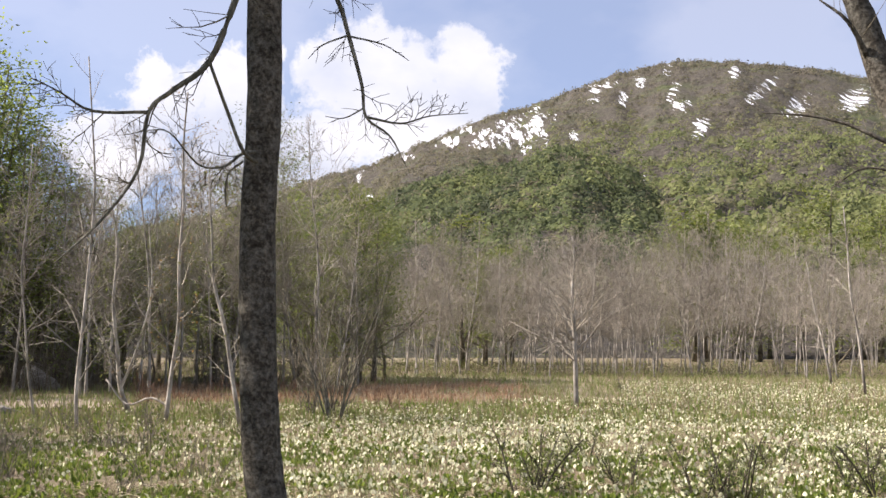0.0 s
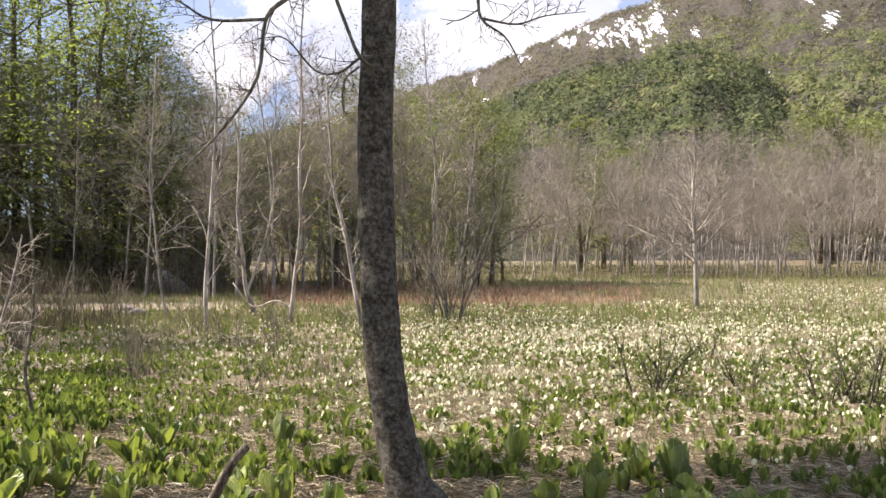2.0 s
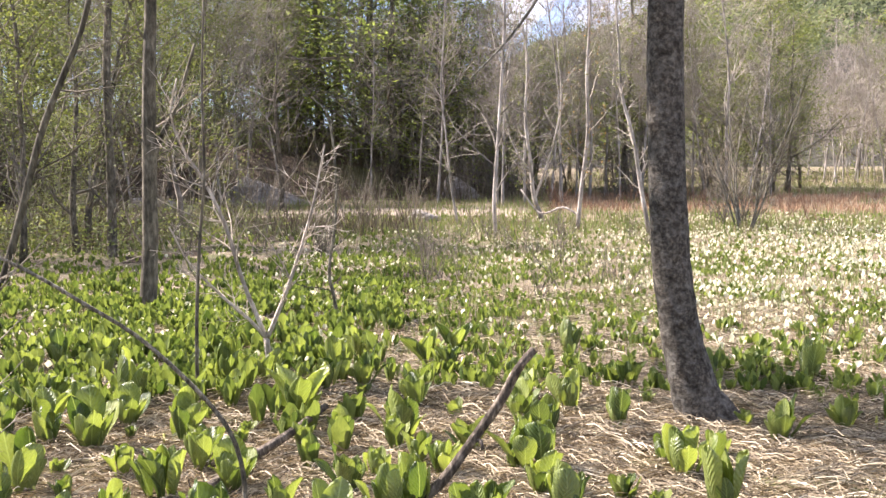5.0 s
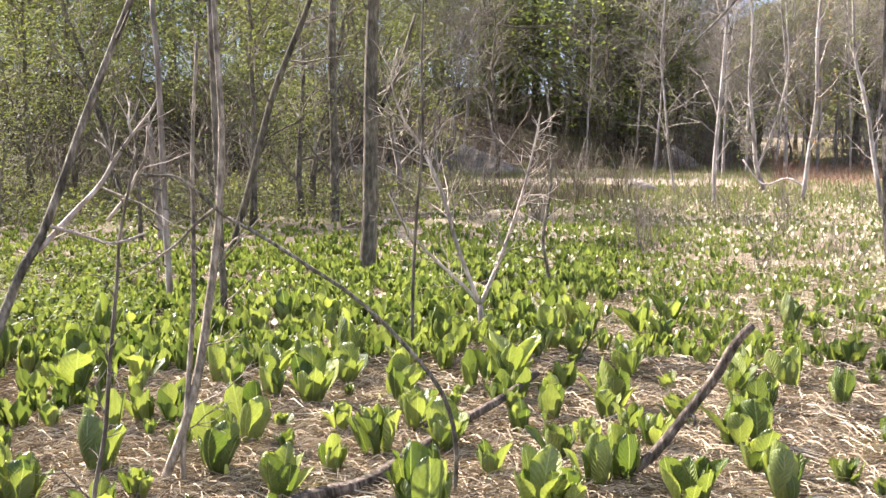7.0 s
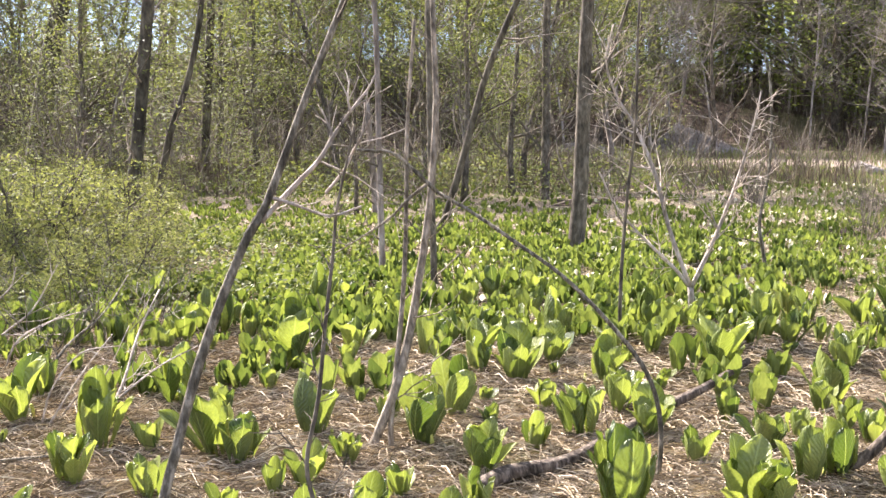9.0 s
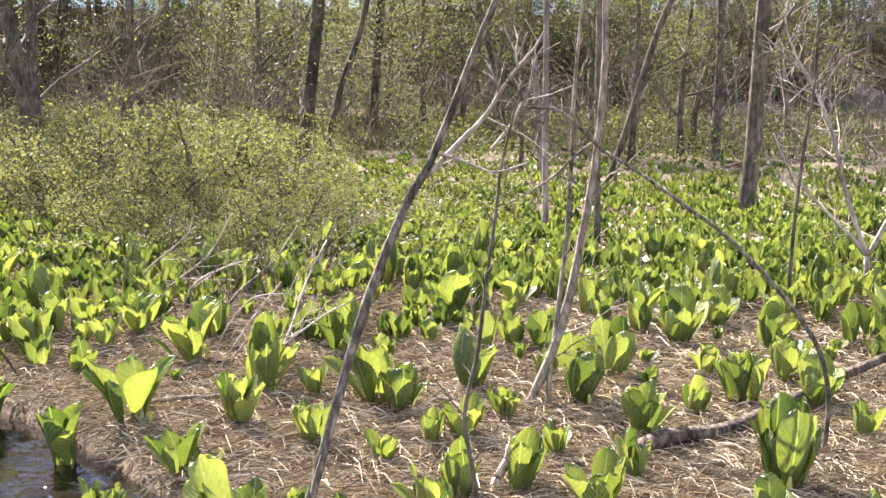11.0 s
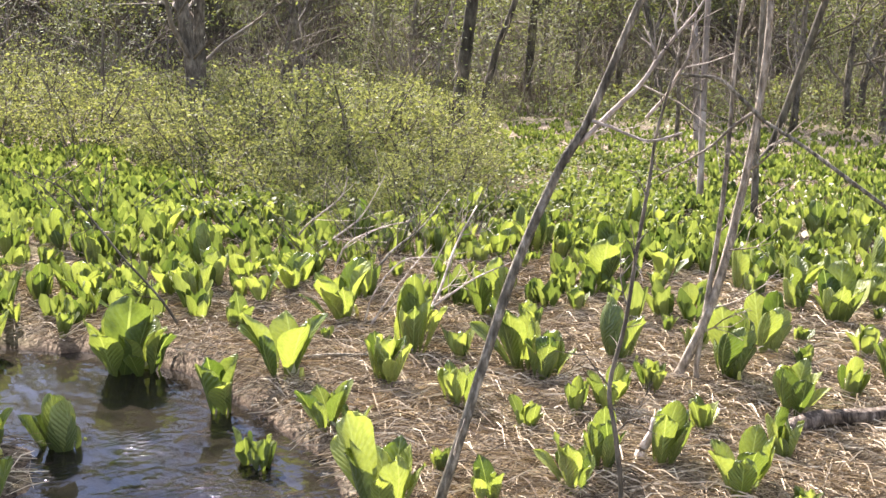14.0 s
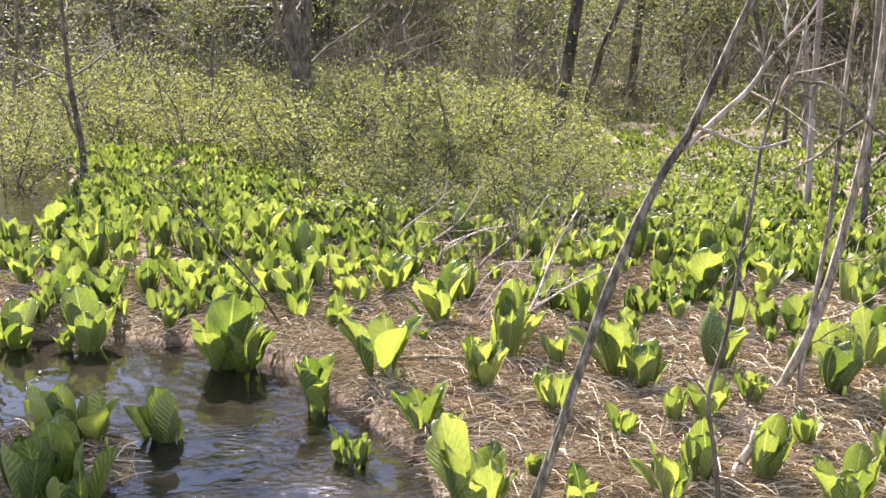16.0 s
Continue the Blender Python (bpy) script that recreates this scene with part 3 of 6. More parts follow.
mv, mf, msnow = [], [], []
MAZ = [60 - 0.14 * i for i in range(786)]
MS = 84
for i in range(MS + 5):
    s = i / MS
    for az in MAZ:
        if i == 0:
            p = polar(az, 135.0, -1.0)
        elif i > MS:
            p = slope_point(az, 1.0)
            q = polar(az, FAR_R + 120 * (i - MS), p.z - 45 * (i - MS) ** 1.4)
            p = q
        else:
            p = slope_point(az, s)
        mv.append(tuple(p))
        el = math.degrees(math.atan2(p.z - EYE[2], math.hypot(p.x, p.y)))
        w = 0.0
        for a0, e0, sz in SNOW:
            u, v_ = (az - a0), (el - e0)
            q = 0.75 + 0.9 * math.sin(a0 * 7.3 + e0 * 3.1)
            u2, v2 = u * math.cos(q) - v_ * math.sin(q), v_ * math.cos(q) + u * math.sin(q)
            w = max(w, math.exp(-((u2 / (sz * 1.5)) ** 2 + (v2 / (sz * 0.95)) ** 2)))
        msnow.append(w * 1.9 - 3.0 * (1 - smooth(w, 0.05, 0.4)) if i <= MS else -3.0)
nm = len(MAZ)
for i in range(MS + 4):
    for j in range(nm - 1):
        mf.append((i * nm + j, i * nm + j + 1, (i + 1) * nm + j + 1, (i + 1) * nm + j))
mountain = obj("mountain", mv, mf, MOUNTAIN)
mountain.data.attributes.new("snow", "FLOAT", "POINT").data.foreach_set("value", np.array(msnow, dtype=np.float32))
tagged(mountain, "wooded mountain with melting snow patches under the crest", "mountain", kind="structure")

# wooded hills before the mountain: crest as degrees to the left and up, its distance, the foot's distance
SPUR = [(26, 0.5), (18, 3.6), (12, 5.3), (8, 6.2), (5, 6.8), (-0.5, 8.6), (-3.4, 9.1), (-6.3, 10.0), (-9.2, 9.0), (-11.2, 7.2), (-13.0, 5.0), (-16, 2.0), (-20, 0.2)]
RIGHT_HILL = [(-6, 0.3), (-9, 3.2), (-11, 4.7), (-13.5, 5.7), (-17, 6.3), (-21, 6.9), (-27, 7.2), (-36, 5.0), (-46, 0.5)]


def along(crest, az):
    for (a0, e0), (a1, e1) in zip(crest, crest[1:]):
        if a0 >= az >= a1:
            t = (a0 - az) / (a0 - a1)
            return e0 + (e1 - e0) * t * t * (3 - 2 * t)
    return 0.0


def hill_point(crest, far_r, foot_r, az, s):
    """A point of a hill's side: s is 0 at the foot, 1 on the crest, more behind it."""
    r = foot_r + (far_r - foot_r) * s
    top = EYE[2] + far_r * math.tan(radians(along(crest, az)))
    p = polar(az, r)
    k = min(s, 1.0)
    p.z = top * (k ** 1.2) - top * 0.5 * max(0.0, s - 1.0) + 0.05 * top * noise.fractal(Vector((az * 0.5, s * 3.0, far_r)), 0.9, 2.0, 4) * math.sin(math.pi * k) - 0.5
    return p


def hill(name, crest, far_r, foot_r, label):
    a0, a1, v, f, rows = crest[0][0], crest[-1][0], [], [], 26
    cols = int((a0 - a1) / 0.3)
    for i in range(rows + 1):
        for j in range(cols + 1):
            v.append(tuple(hill_point(crest, far_r, foot_r, a0 + (a1 - a0) * j / cols, 1.5 * i / rows)))
    for i in range(rows):
        for j in range(cols):
            k = i * (cols + 1) + j
            f.append((k, k + 1, k + cols + 2, k + cols + 1))
    ob = obj(name, v, f, MOUNTAIN)
    ob.data.attributes.new("snow", "FLOAT", "POINT").data.foreach_set("value", np.full(len(v), -6.0, dtype=np.float32))
    tagged(ob, label, "hill", kind="structure")


hill("foothill", SPUR, 620.0, 190.0, "green wooded spur in front of the mountain")
hill("near_hill", RIGHT_HILL, 330.0, 160.0, "low wooded hill beside the meadow")

# woods on the slopes: crowns too many to count
rng = random.Random(5)


crowns = []      # place, size, tint, number of leaf clumps


def far_crown(p, size, tint, clumps):
    crowns.append((p.x, p.y, p.z, size, min(1.0, max(0.0, tint)), clumps))


def crown_mesh(name, items, seed):
    """Every crown is a loose dome of small leaf clumps, each a tilted blade."""
    g = np.random.default_rng(seed)
    a = np.array(items)
    a = np.repeat(a, a[:, 5].astype(int), axis=0)
    k = len(a)
    q, r, h = g.uniform(0, 6.2832, k), np.sqrt(g.uniform(0, 1, k)), g.uniform(-0.25, 1.0, k)
    at = a[:, :3] + np.stack([np.cos(q) * r, np.sin(q) * r, h * (1 - 0.75 * r * r)], 1) * a[:, 3:4]
    n = np.stack([np.cos(q) * r * 0.9, np.sin(q) * r * 0.9, np.full(k, 0.7)], 1) + g.normal(0, 0.35, (k, 3))
    n /= np.linalg.norm(n, axis=1, keepdims=True)
    u = np.cross(n, g.normal(0, 1, (k, 3)))
    u /= np.linalg.norm(u, axis=1, keepdims=True)
    w = np.cross(n, u)
    half = a[:, 3:4] * g.uniform(0.12, 0.27, (k, 1))
    u, w = u * half, w * half * g.uniform(0.5, 1.0, (k, 1))
    V = np.stack([at - u, at - 0.25 * u + w, at + u, at + 0.3 * u - w], 1).reshape(-1, 3)
    me = bpy.data.meshes.new(name)
    me.vertices.add(4 * k)
    me.vertices.foreach_set("co", V.astype(np.float32).ravel())
    me.loops.add(4 * k)
    me.loops.foreach_set("vertex_index", np.arange(4 * k, dtype=np.int32))
    me.polygons.add(k)
    me.polygons.foreach_set("loop_start", np.arange(0, 4 * k, 4, dtype=np.int32))
    me.polygons.foreach_set("loop_total", np.full(k, 4, dtype=np.int32))
    me.materials.append(FAR_CROWN)
    me.update(calc_edges=True)
    me.attributes.new("tint", "FLOAT", "FACE").data.foreach_set("value", a[:, 4].astype(np.float32))
    return new(name, me)


for _ in range(17000):          # the mountain: green below, bare and grey-brown higher up
    az = rng.uniform(-25, 19)
    s = math.sqrt(rng.uniform(0.16 if az > -8 else 0.02, 1.0))
    p = slope_point(az, s)
    el = math.degrees(math.atan2(p.z - EYE[2], math.hypot(p.x, p.y)))
    if el < along(SPUR, az) - 0.5:
        continue
    n1 = noise.noise(Vector((az * 0.5, el * 0.7, 4))) + 0.5 * noise.noise(Vector((az * 1.7, el * 2, 1)))
    if noise.noise(Vector((az * 2.3 + el, el * 0.9, 11))) < -0.3:
        continue
    near_snow = max(math.exp(-(((az - a0) / (z0 * 1.3)) ** 2 + ((el - e0) / (z0 * 0.9)) ** 2)) for a0, e0, z0 in SNOW)
    if rng.random() < 0.06 + 0.9 * near_snow:
        continue
    bare = smooth(el - 1.3 * n1, 9.6, 12.6) if az < -4 else smooth(el - 0.7 * n1, 6.4, 9.0)
    tint = 0.46 + 0.42 * bare + rng.gauss(0, 0.15)
    far_crown(p, min(8.5, 4.4 * math.exp(rng.gauss(0, 0.32))), tint, 15)
for _ in range(1500):           # the uneven line of trees along the crest
    az = rng.uniform(-25, 17)
    if noise.noise(Vector((az * 1.9, 3, 5))) + 0.6 * noise.noise(Vector((az * 5.3, 8, 2))) < -0.12:
        continue
    far_crown(slope_point(az, rng.uniform(0.975, 1.0)), rng.uniform(4.0, 8.0), 0.84 + rng.gauss(0, 0.1), 13)
for _ in range(7600):           # the green spur; its darker tint takes in a cloud's shadow
    az, s = rng.uniform(-18, 25), 1.12 * math.sqrt(rng.random())
    p = hill_point(SPUR, 620.0, 190.0, az, s)
    if p.z < 3:
        continue
    n1 = noise.noise(Vector((az * 0.45, s * 4.0, 2))) + 0.5 * noise.noise(Vector((az * 1.5, s * 9, 7)))
    tint = 0.20 + 0.22 * n1 + rng.gauss(0, 0.10)
    if rng.random() < 0.10:
        tint = rng.uniform(0.6, 0.85)
    far_crown(p, min(6.0, 3.9 * math.exp(rng.gauss(0, 0.25))), tint, 26)
for _ in range(2600):           # the low hill beside the meadow
    az, s = rng.uniform(-40, -6.5), 1.15 * math.sqrt(rng.random())
    p = hill_point(RIGHT_HILL, 330.0, 160.0, az, s)
    if p.z < 2:
        continue
    tint = 0.44 + 0.2 * noise.noise(Vector((az * 0.6, s * 3, 9))) + rng.gauss(0, 0.10)
    far_crown(p, min(5.0, 3.2 * math.exp(rng.gauss(0, 0.25))), tint, 32)
far = crown_mesh("mountain_woods", crowns, 3)
tagged(far, "mixed spring woods in fresh and dark green on the mountain side", "woods", kind="stuff")

# ---- trees ----


def plant(kinds, used, rng, az, d, scale, label="", category="", group="", turn=None, z=None):
    """Stands one of the kinds at a place: the original the first time, a copy after that."""
    i = rng.randrange(len(kinds))
    p = polar(az, d)
    p.z = ground_z(p.x, p.y) if z is None else z
    m = Matrix.LocRotScale(p, Euler((0, 0, rng.uniform(0, 6.28) if turn is None else turn)), (scale,) * 3)
    if i in used:
        ob = copy_thing(kinds[i], m)
        ob.scale = (scale,) * 3
    else:
        ob = kinds[i]
        ob.matrix_basis = m
        used.add(i)
    return tagged(ob, label, category, group)


rng = random.Random(11)
EDGE = "slender leafless pale-barked tree at the meadow's edge"
bare = [make_tree("bare_tree", 20 + i, 8.4, 0.044, WHITE_BARK, PALE_TWIG, limbs=26, limb_len=0.40, spread=46, lift=0.07, lo=0.26 + 0.04 * i, depth=3, bend=0.05, sub=5,
                  segs=7, sides=4, lean=((i - 2) * 0.04, 0)) for i in range(5)]
used = set()
for i in range(185):
    az = rng.uniform(-27, 3.5)
    d = rng.uniform(60, 74) if i < 85 else rng.uniform(74, 105)
    plant(bare, used, rng, az, d, rng.uniform(0.72, 1.12) * (1 + max(0, d - 70) * 0.007), EDGE, "tree", "leafless trees behind the meadow")
for i in range(80):
    plant(bare, used, rng, rng.uniform(2, 40), rng.uniform(38, 58), rng.uniform(0.7, 1.2), EDGE, "tree", "leafless trees behind the meadow")

airy = [make_tree("young_tree", 40 + i, 9.5, 0.07, BIRCH_BARK if i == 0 else BROWN_BARK, TWIG, limbs=22, limb_len=0.30, spread=48, lift=0.06, lo=0.18, depth=2,
                  leaf=YOUNG_LEAF, per=36, leaf_spread=0.48, leaf_size=0.042, sub=6, segs=10, sides=6, bend=0.085) for i in range(4)]
aused = set()
for i in range(70):
    az = rng.uniform(1, 94) if i < 34 else rng.uniform(26, 96)
    d = rng.uniform(46, 62) if az < 30 else rng.uniform(38, 62)
    plant(airy, aused, rng, az, d, rng.uniform(0.8, 1.3), "slender tree with sparse fresh green leaves", "tree", "young trees round the marsh")

lush = [make_tree("leafy_tree", 60 + i, 11.0, 0.17, BROWN_BARK, TWIG, limbs=24, limb_len=0.38, spread=60, lift=0.03, lo=0.14, depth=2,
                  leaf=YOUNG_LEAF if i else DARK_LEAF, per=14, leaf_spread=0.5, leaf_size=0.10, sub=5, segs=10) for i in range(3)]
dark = [make_tree("dark_tree", 70 + i, 11.5, 0.16, BROWN_BARK, TWIG, limbs=30, limb_len=0.32, spread=72, lift=-0.01, lo=0.10, depth=2,
                  leaf=DARK_LEAF, per=14, leaf_spread=0.5, leaf_size=0.09, sub=5, segs=10) for i in range(2)]
far_lush = [make_tree("leafy_tree", 65 + i, 11.0, 0.17, BROWN_BARK, TWIG, limbs=18, limb_len=0.38, spread=60, lift=0.03, lo=0.14, depth=2,
                      leaf=YOUNG_LEAF, per=13, leaf_spread=0.5, leaf_size=0.15, sub=4, segs=6, sides=5) for i in range(2)]
brush = [make_tree("bare_shrub", 110 + i, 1.7, 0.011, TWIG, TWIG, limbs=7, limb_len=0.42, spread=46, lift=0.05, lo=0.12, depth=2, bend=0.10, stems=4, splay=0.35, sub=3, segs=5, sides=3) for i in range(3)]
rused = set()
lused, dused, fused = set(), set(), set()
for i in range(30):
    plant(far_lush, fused, rng, rng.uniform(-27, -12.5), rng.uniform(108, 150), rng.uniform(1.2, 1.6), "broad tree in fresh green leaf on the far side", "tree", "leafy trees", z=0)
for i in range(22):
    plant(far_lush, fused, rng, rng.uniform(-4, 24), rng.uniform(74, 110), rng.uniform(0.7, 1.1), "broad tree in fresh green leaf behind the meadow", "tree", "leafy trees")
for i in range(44):
    plant(lush if i % 3 else dark, lused if i % 3 else dused, rng, rng.uniform(24, 98) if i < 26 else rng.uniform(22, 50), rng.uniform(52, 80), rng.uniform(0.75, 1.15), "leafy tree on the wooded bank", "tree", "leafy trees on the bank")
for i in range(17):
    plant(airy if i % 2 else lush, aused if i % 2 else lused, rng, 3.5 + i + rng.uniform(-0.6, 0.6), rng.uniform(46, 60), rng.uniform(0.62, 0.85), "olive-green leafy tree behind the meadow", "tree", "leafy trees")
for i in range(26):
    plant(brush, rused, rng, rng.uniform(6, 21), rng.uniform(41, 48), rng.uniform(1.0, 1.6), "leafless grey-brown thicket shrub", "shrub", "bare shrubs")
for i in range(26):
    plant(lush, lused, rng, rng.uniform(46, 99), rng.uniform(41, 58), rng.uniform(0.95, 1.35), "leafy tree on the wooded bank", "tree", "leafy trees on the bank")
for i in range(13):
    plant(lush, lused, rng, 38 + 4.4 * i + rng.uniform(-1.5, 1.5), rng.uniform(56, 70), rng.uniform(0.8, 1.1), "leafy tree on the wooded bank", "tree", "leafy trees on the bank")
for az, d, s in ((19.8, 47, 0.8), (20.9, 44, 0.8), (20.5, 55, 0.95), (21.6, 46, 0.95), (23.2, 45, 1.1), (22.5, 50, 1.1), (24.5, 47, 1.3), (27, 52, 1.35), (29.5, 50, 1.3), (32, 56, 1.3), (26, 60, 1.4), (22, 60, 1.15)):
    plant(dark, dused, rng, az, d, s, "tall dense dark green tree", "tree", "dark trees on the bank")

for i in range(16):
    plant(dark, dused, rng, rng.uniform(12, 40), rng.uniform(49, 60), rng.uniform(0.3, 0.5), "low dense dark green tree under the taller ones", "tree", "dark trees on the bank")

for az, d, s in ((38.5, 23, 0.9), (41.5, 19.5, 0.75), (44.5, 24, 0.9), (34.0, 27, 0.9), (48.0, 22, 0.85), (52.0, 26, 0.9), (60.5, 24, 0.8), (75.0, 24, 0.85)):
    plant(airy, aused, rng, az, d, s, "slender marsh tree with a light green crown", "tree", "young trees round the marsh")

big = [make_tree("marsh_tree", 80 + i, 9.0, 0.105, BROWN_BARK, TWIG, limbs=16, limb_len=0.32, spread=58, lift=0.05, lo=0.16, depth=2,
                 leaf=YOUNG_LEAF, per=3, leaf_spread=0.28, leaf_size=0.035, bend=0.06, sub=7, split=True) for i in range(3)]
bused = set()
for az, d, s in ((71.3, 16.5, 1.0), (70.9, 17.0, 0.9), (67.3, 17.5, 0.45), (50.0, 28, 0.8), (39.0, 21, 0.6),
                 (43.5, 24, 0.6), (47.0, 17, 0.35), (54.0, 30, 0.9), (77.0, 30, 1.1), (80.0, 24, 0.6), (84.0, 33, 1.0), (82, 12.5, 0.35), (66, 27, 0.9), (33.0, 34, 0.8), (41.5, 33, 0.8), (29, 36, 0.7)):
    plant(big, bused, rng, az, d, s, "dark-barked marsh tree with thin young leaves", "tree", "marsh trees")

# ---- shrubs ----
green_shrub = [make_tree("green_shrub", 100 + i, 1.3, 0.009, BROWN_BARK, BROWN_BARK, limbs=7, limb_len=0.5, spread=62, lift=0.0, lo=0.08, depth=2,
                         leaf=SHRUB_LEAF, per=7, leaf_spread=0.075, leaf_size=0.019, bend=0.15, stems=9, splay=0.75, sub=5, segs=6, sides=4) for i in range(3)]
gused = set()
for az, d, s in ((84, 15, 1.1), (80.5, 17, 1.2), (77, 15.5, 1.25), (73.5, 17, 1.2), (70, 14.5, 1.1), (66.5, 13.5, 1.2), (64, 12.2, 1.2), (62, 11.2, 1.0), (60, 12.5, 1.0),
                 (58.5, 11.3, 0.9), (56.8, 13.0, 0.8), (63.5, 14.8, 1.2), (66, 10.0, 0.7), (68.5, 11.8, 0.9), (75, 19, 1.3), (81, 21, 1.4), (87, 18, 1.3), (61, 17, 1.0), (86, 12.5, 0.9),
                 (65, 11.0, 0.9), (67.5, 15.5, 1.2), (72, 19.5, 1.2), (62.5, 13.0, 1.1), (78.5, 20, 1.2), (64.5, 9.0, 0.6), (67.0, 10.6, 0.8), (70.0, 12.6, 1.0), (59.5, 10.2, 0.65), (61.0, 9.4, 0.6), (72.5, 14.0, 1.1), (57.0, 11.6, 0.6)):
    plant(green_shrub, gused, rng, az, d, s * rng.uniform(0.65, 1.1), "twiggy shrub with tiny yellow-green leaves", "shrub", "green shrubs")
THICKET = "leafless grey-brown thicket shrub"
for i in range(80):
    az = rng.uniform(22, 94)
    d = rng.uniform(26, 33) if i < 42 else rng.uniform(40, 64)
    plant(brush, rused, rng, az, d, rng.uniform(0.6, 1.1) if d < 34 else rng.uniform(0.9, 1.7), THICKET, "shrub", "bare shrubs")
under_tree = [make_tree("understory_tree", 140 + i, 4.0, 0.03, TWIG, TWIG, limbs=12, limb_len=0.42, spread=62, lift=0.02, lo=0.12, depth=2,
                        leaf=YOUNG_LEAF, per=22, leaf_spread=0.36, leaf_size=0.030, sub=5, segs=7, sides=4, bend=0.12) for i in range(3)]
uused = set()
for i in range(40):
    plant(brush, rused, rng, rng.uniform(44, 95), rng.uniform(21, 33), rng.uniform(0.8, 1.4), THICKET, "shrub", "bare shrubs")
for i in range(22):
    plant(green_shrub, gused, rng, rng.uniform(56, 94), rng.uniform(13, 22), rng.uniform(0.7, 1.05), "twiggy shrub with tiny yellow-green leaves", "shrub", "green shrubs")
for i in range(76):
    plant(under_tree, uused, rng, rng.uniform(36, 95), rng.uniform(39, 58) if i % 3 else rng.uniform(20, 33), rng.uniform(0.6, 1.2),
          "thin understory tree with small yellow-green leaves", "tree", "understory trees")
dry = [make_tree("dry_shrub", 150 + i, 1.0, 0.006, STICK_BARK, STICK_BARK, limbs=3, limb_len=0.35, spread=36, lift=-0.10, lo=0.2, depth=1, bend=0.13, stems=8, segs=7, sides=4, splay=0.8) for i in range(2)]
yused = set()
for az, d, s in ((60, 8.3, 0.8), (62.5, 8.0, 0.8), (58, 9.0, 0.8), (64.5, 7.8, 0.7), (66.5, 9.5, 0.9), (55.5, 9.8, 0.7), (70, 10.5, 1.0), (61, 9.4, 1.0), (76, 9.6, 0.9), (68, 8.5, 0.7), (80, 11.5, 1.0)):
    plant(dry, yused, rng, az, d, s, "dry pale shrub of thin arching stems", "shrub", "dry shrubs")
for i in range(26):
    plant(brush, rused, rng, rng.uniform(9, 22), rng.uniform(12.5, 24), rng.uniform(0.3, 0.55), THICKET, "shrub", "bare shrubs")
for i in range(16):
    plant(brush, rused, rng, rng.uniform(18, 34), rng.uniform(18, 26), rng.uniform(0.4, 0.8), THICKET, "shrub", "bare shrubs")
for az, d, s in ((6.1, 27, 1.3), (5.2, 27.4, 1.1), (6.9, 26.6, 1.0), (-9.2, 41, 0.7)):
    plant(brush, rused, rng, az, d, s, "leafless many-stemmed shrub on the meadow", "shrub", "bare shrubs")
clump = make_tree("alder_clump", 170, 3.6, 0.017, LIMB_BARK, TWIG, limbs=12, limb_len=0.26, spread=36, lift=0.10, lo=0.25, depth=2, bend=0.07, stems=10, splay=0.3, sub=5, segs=8, sides=5)
plant([clump], set(), rng, 5.6, 25.2, 1.0, "leafless clump of slender grey-brown stems fanning from one stool", "tree")
red = [make_tree("reddish_shrub", 120 + i, 0.9, 0.007, RED_TWIG, RED_TWIG, limbs=5, limb_len=0.45, spread=42, lift=0.05, lo=0.1, depth=2, bend=0.09, stems=5, sub=4, segs=6, sides=4, splay=0.35) for i in range(2)]
eused = set()
for i in range(22):
    plant(red, eused, rng, rng.uniform(2, 15), rng.uniform(27, 42), rng.uniform(0.6, 1.2), "low leafless reddish brown shrub", "shrub", "reddish shrubs")
buds_on = [make_tree("budding_shrub", 160 + i, 1.0, 0.010, MOSSY_BARK, MOSSY_BARK, limbs=9, limb_len=0.42, spread=48, lift=0.04, lo=0.1, depth=2,
                     leaf=DARK_LEAF, per=2, leaf_spread=0.03, leaf_size=0.012, bend=0.10, stems=5, splay=0.45, sub=4, segs=6, sides=4) for i in range(2)]
oused = set()
for az, d, s in ((-4.2, 12.6, 1.0), (-14.2, 12.6, 1.05), (-13.2, 12.9, 0.8), (-9.2, 13.4, 0.7), (-20.2, 14.5, 0.8), (-21.5, 13.5, 0.9), (-5.2, 13.0, 0.7), (-7.0, 17.0, 0.7), (-16.5, 16.0, 0.6)):
    plant(buds_on, oused, rng, az, d, s, "thin dark shrub in bud standing among white flowers", "shrub", "budding shrubs")

# ---- stems close by ----
rng = random.Random(3)


def single(name, label, category, mat, runs, twig_mat=None, first="trunk", twig_name="crown", leaf=None, limb_mat=None):
    """A thing from stems: the first run is its main stem, the others are limbs."""
    root = new(name)
    tw, tips = Tubes(), []
    for i, (knots, r0, r1, count, length) in enumerate(runs):
        tb = Tubes()
        stem(tb, knots, r0, r1, rng, count, length, tw, 10 if r0 > 0.05 else 6, 0.08, depth=2 if count > 4 else 1, tips=tips, flare=0.75 if i == 0 and r0 > 0.11 else 0.0)
        obj(first if i == 0 else "limb", tb.v, tb.f, mat if i == 0 else limb_mat or mat, root)
    if tw.v:
        obj(twig_name, tw.v, tw.f, twig_mat or mat, root)
    if leaf:
        v, f = leaf_cloud(rng, tips, 2, 0.16, 0.035)
        obj("foliage", v, f, leaf, root, shade=False)
    return tagged(root, label, category)


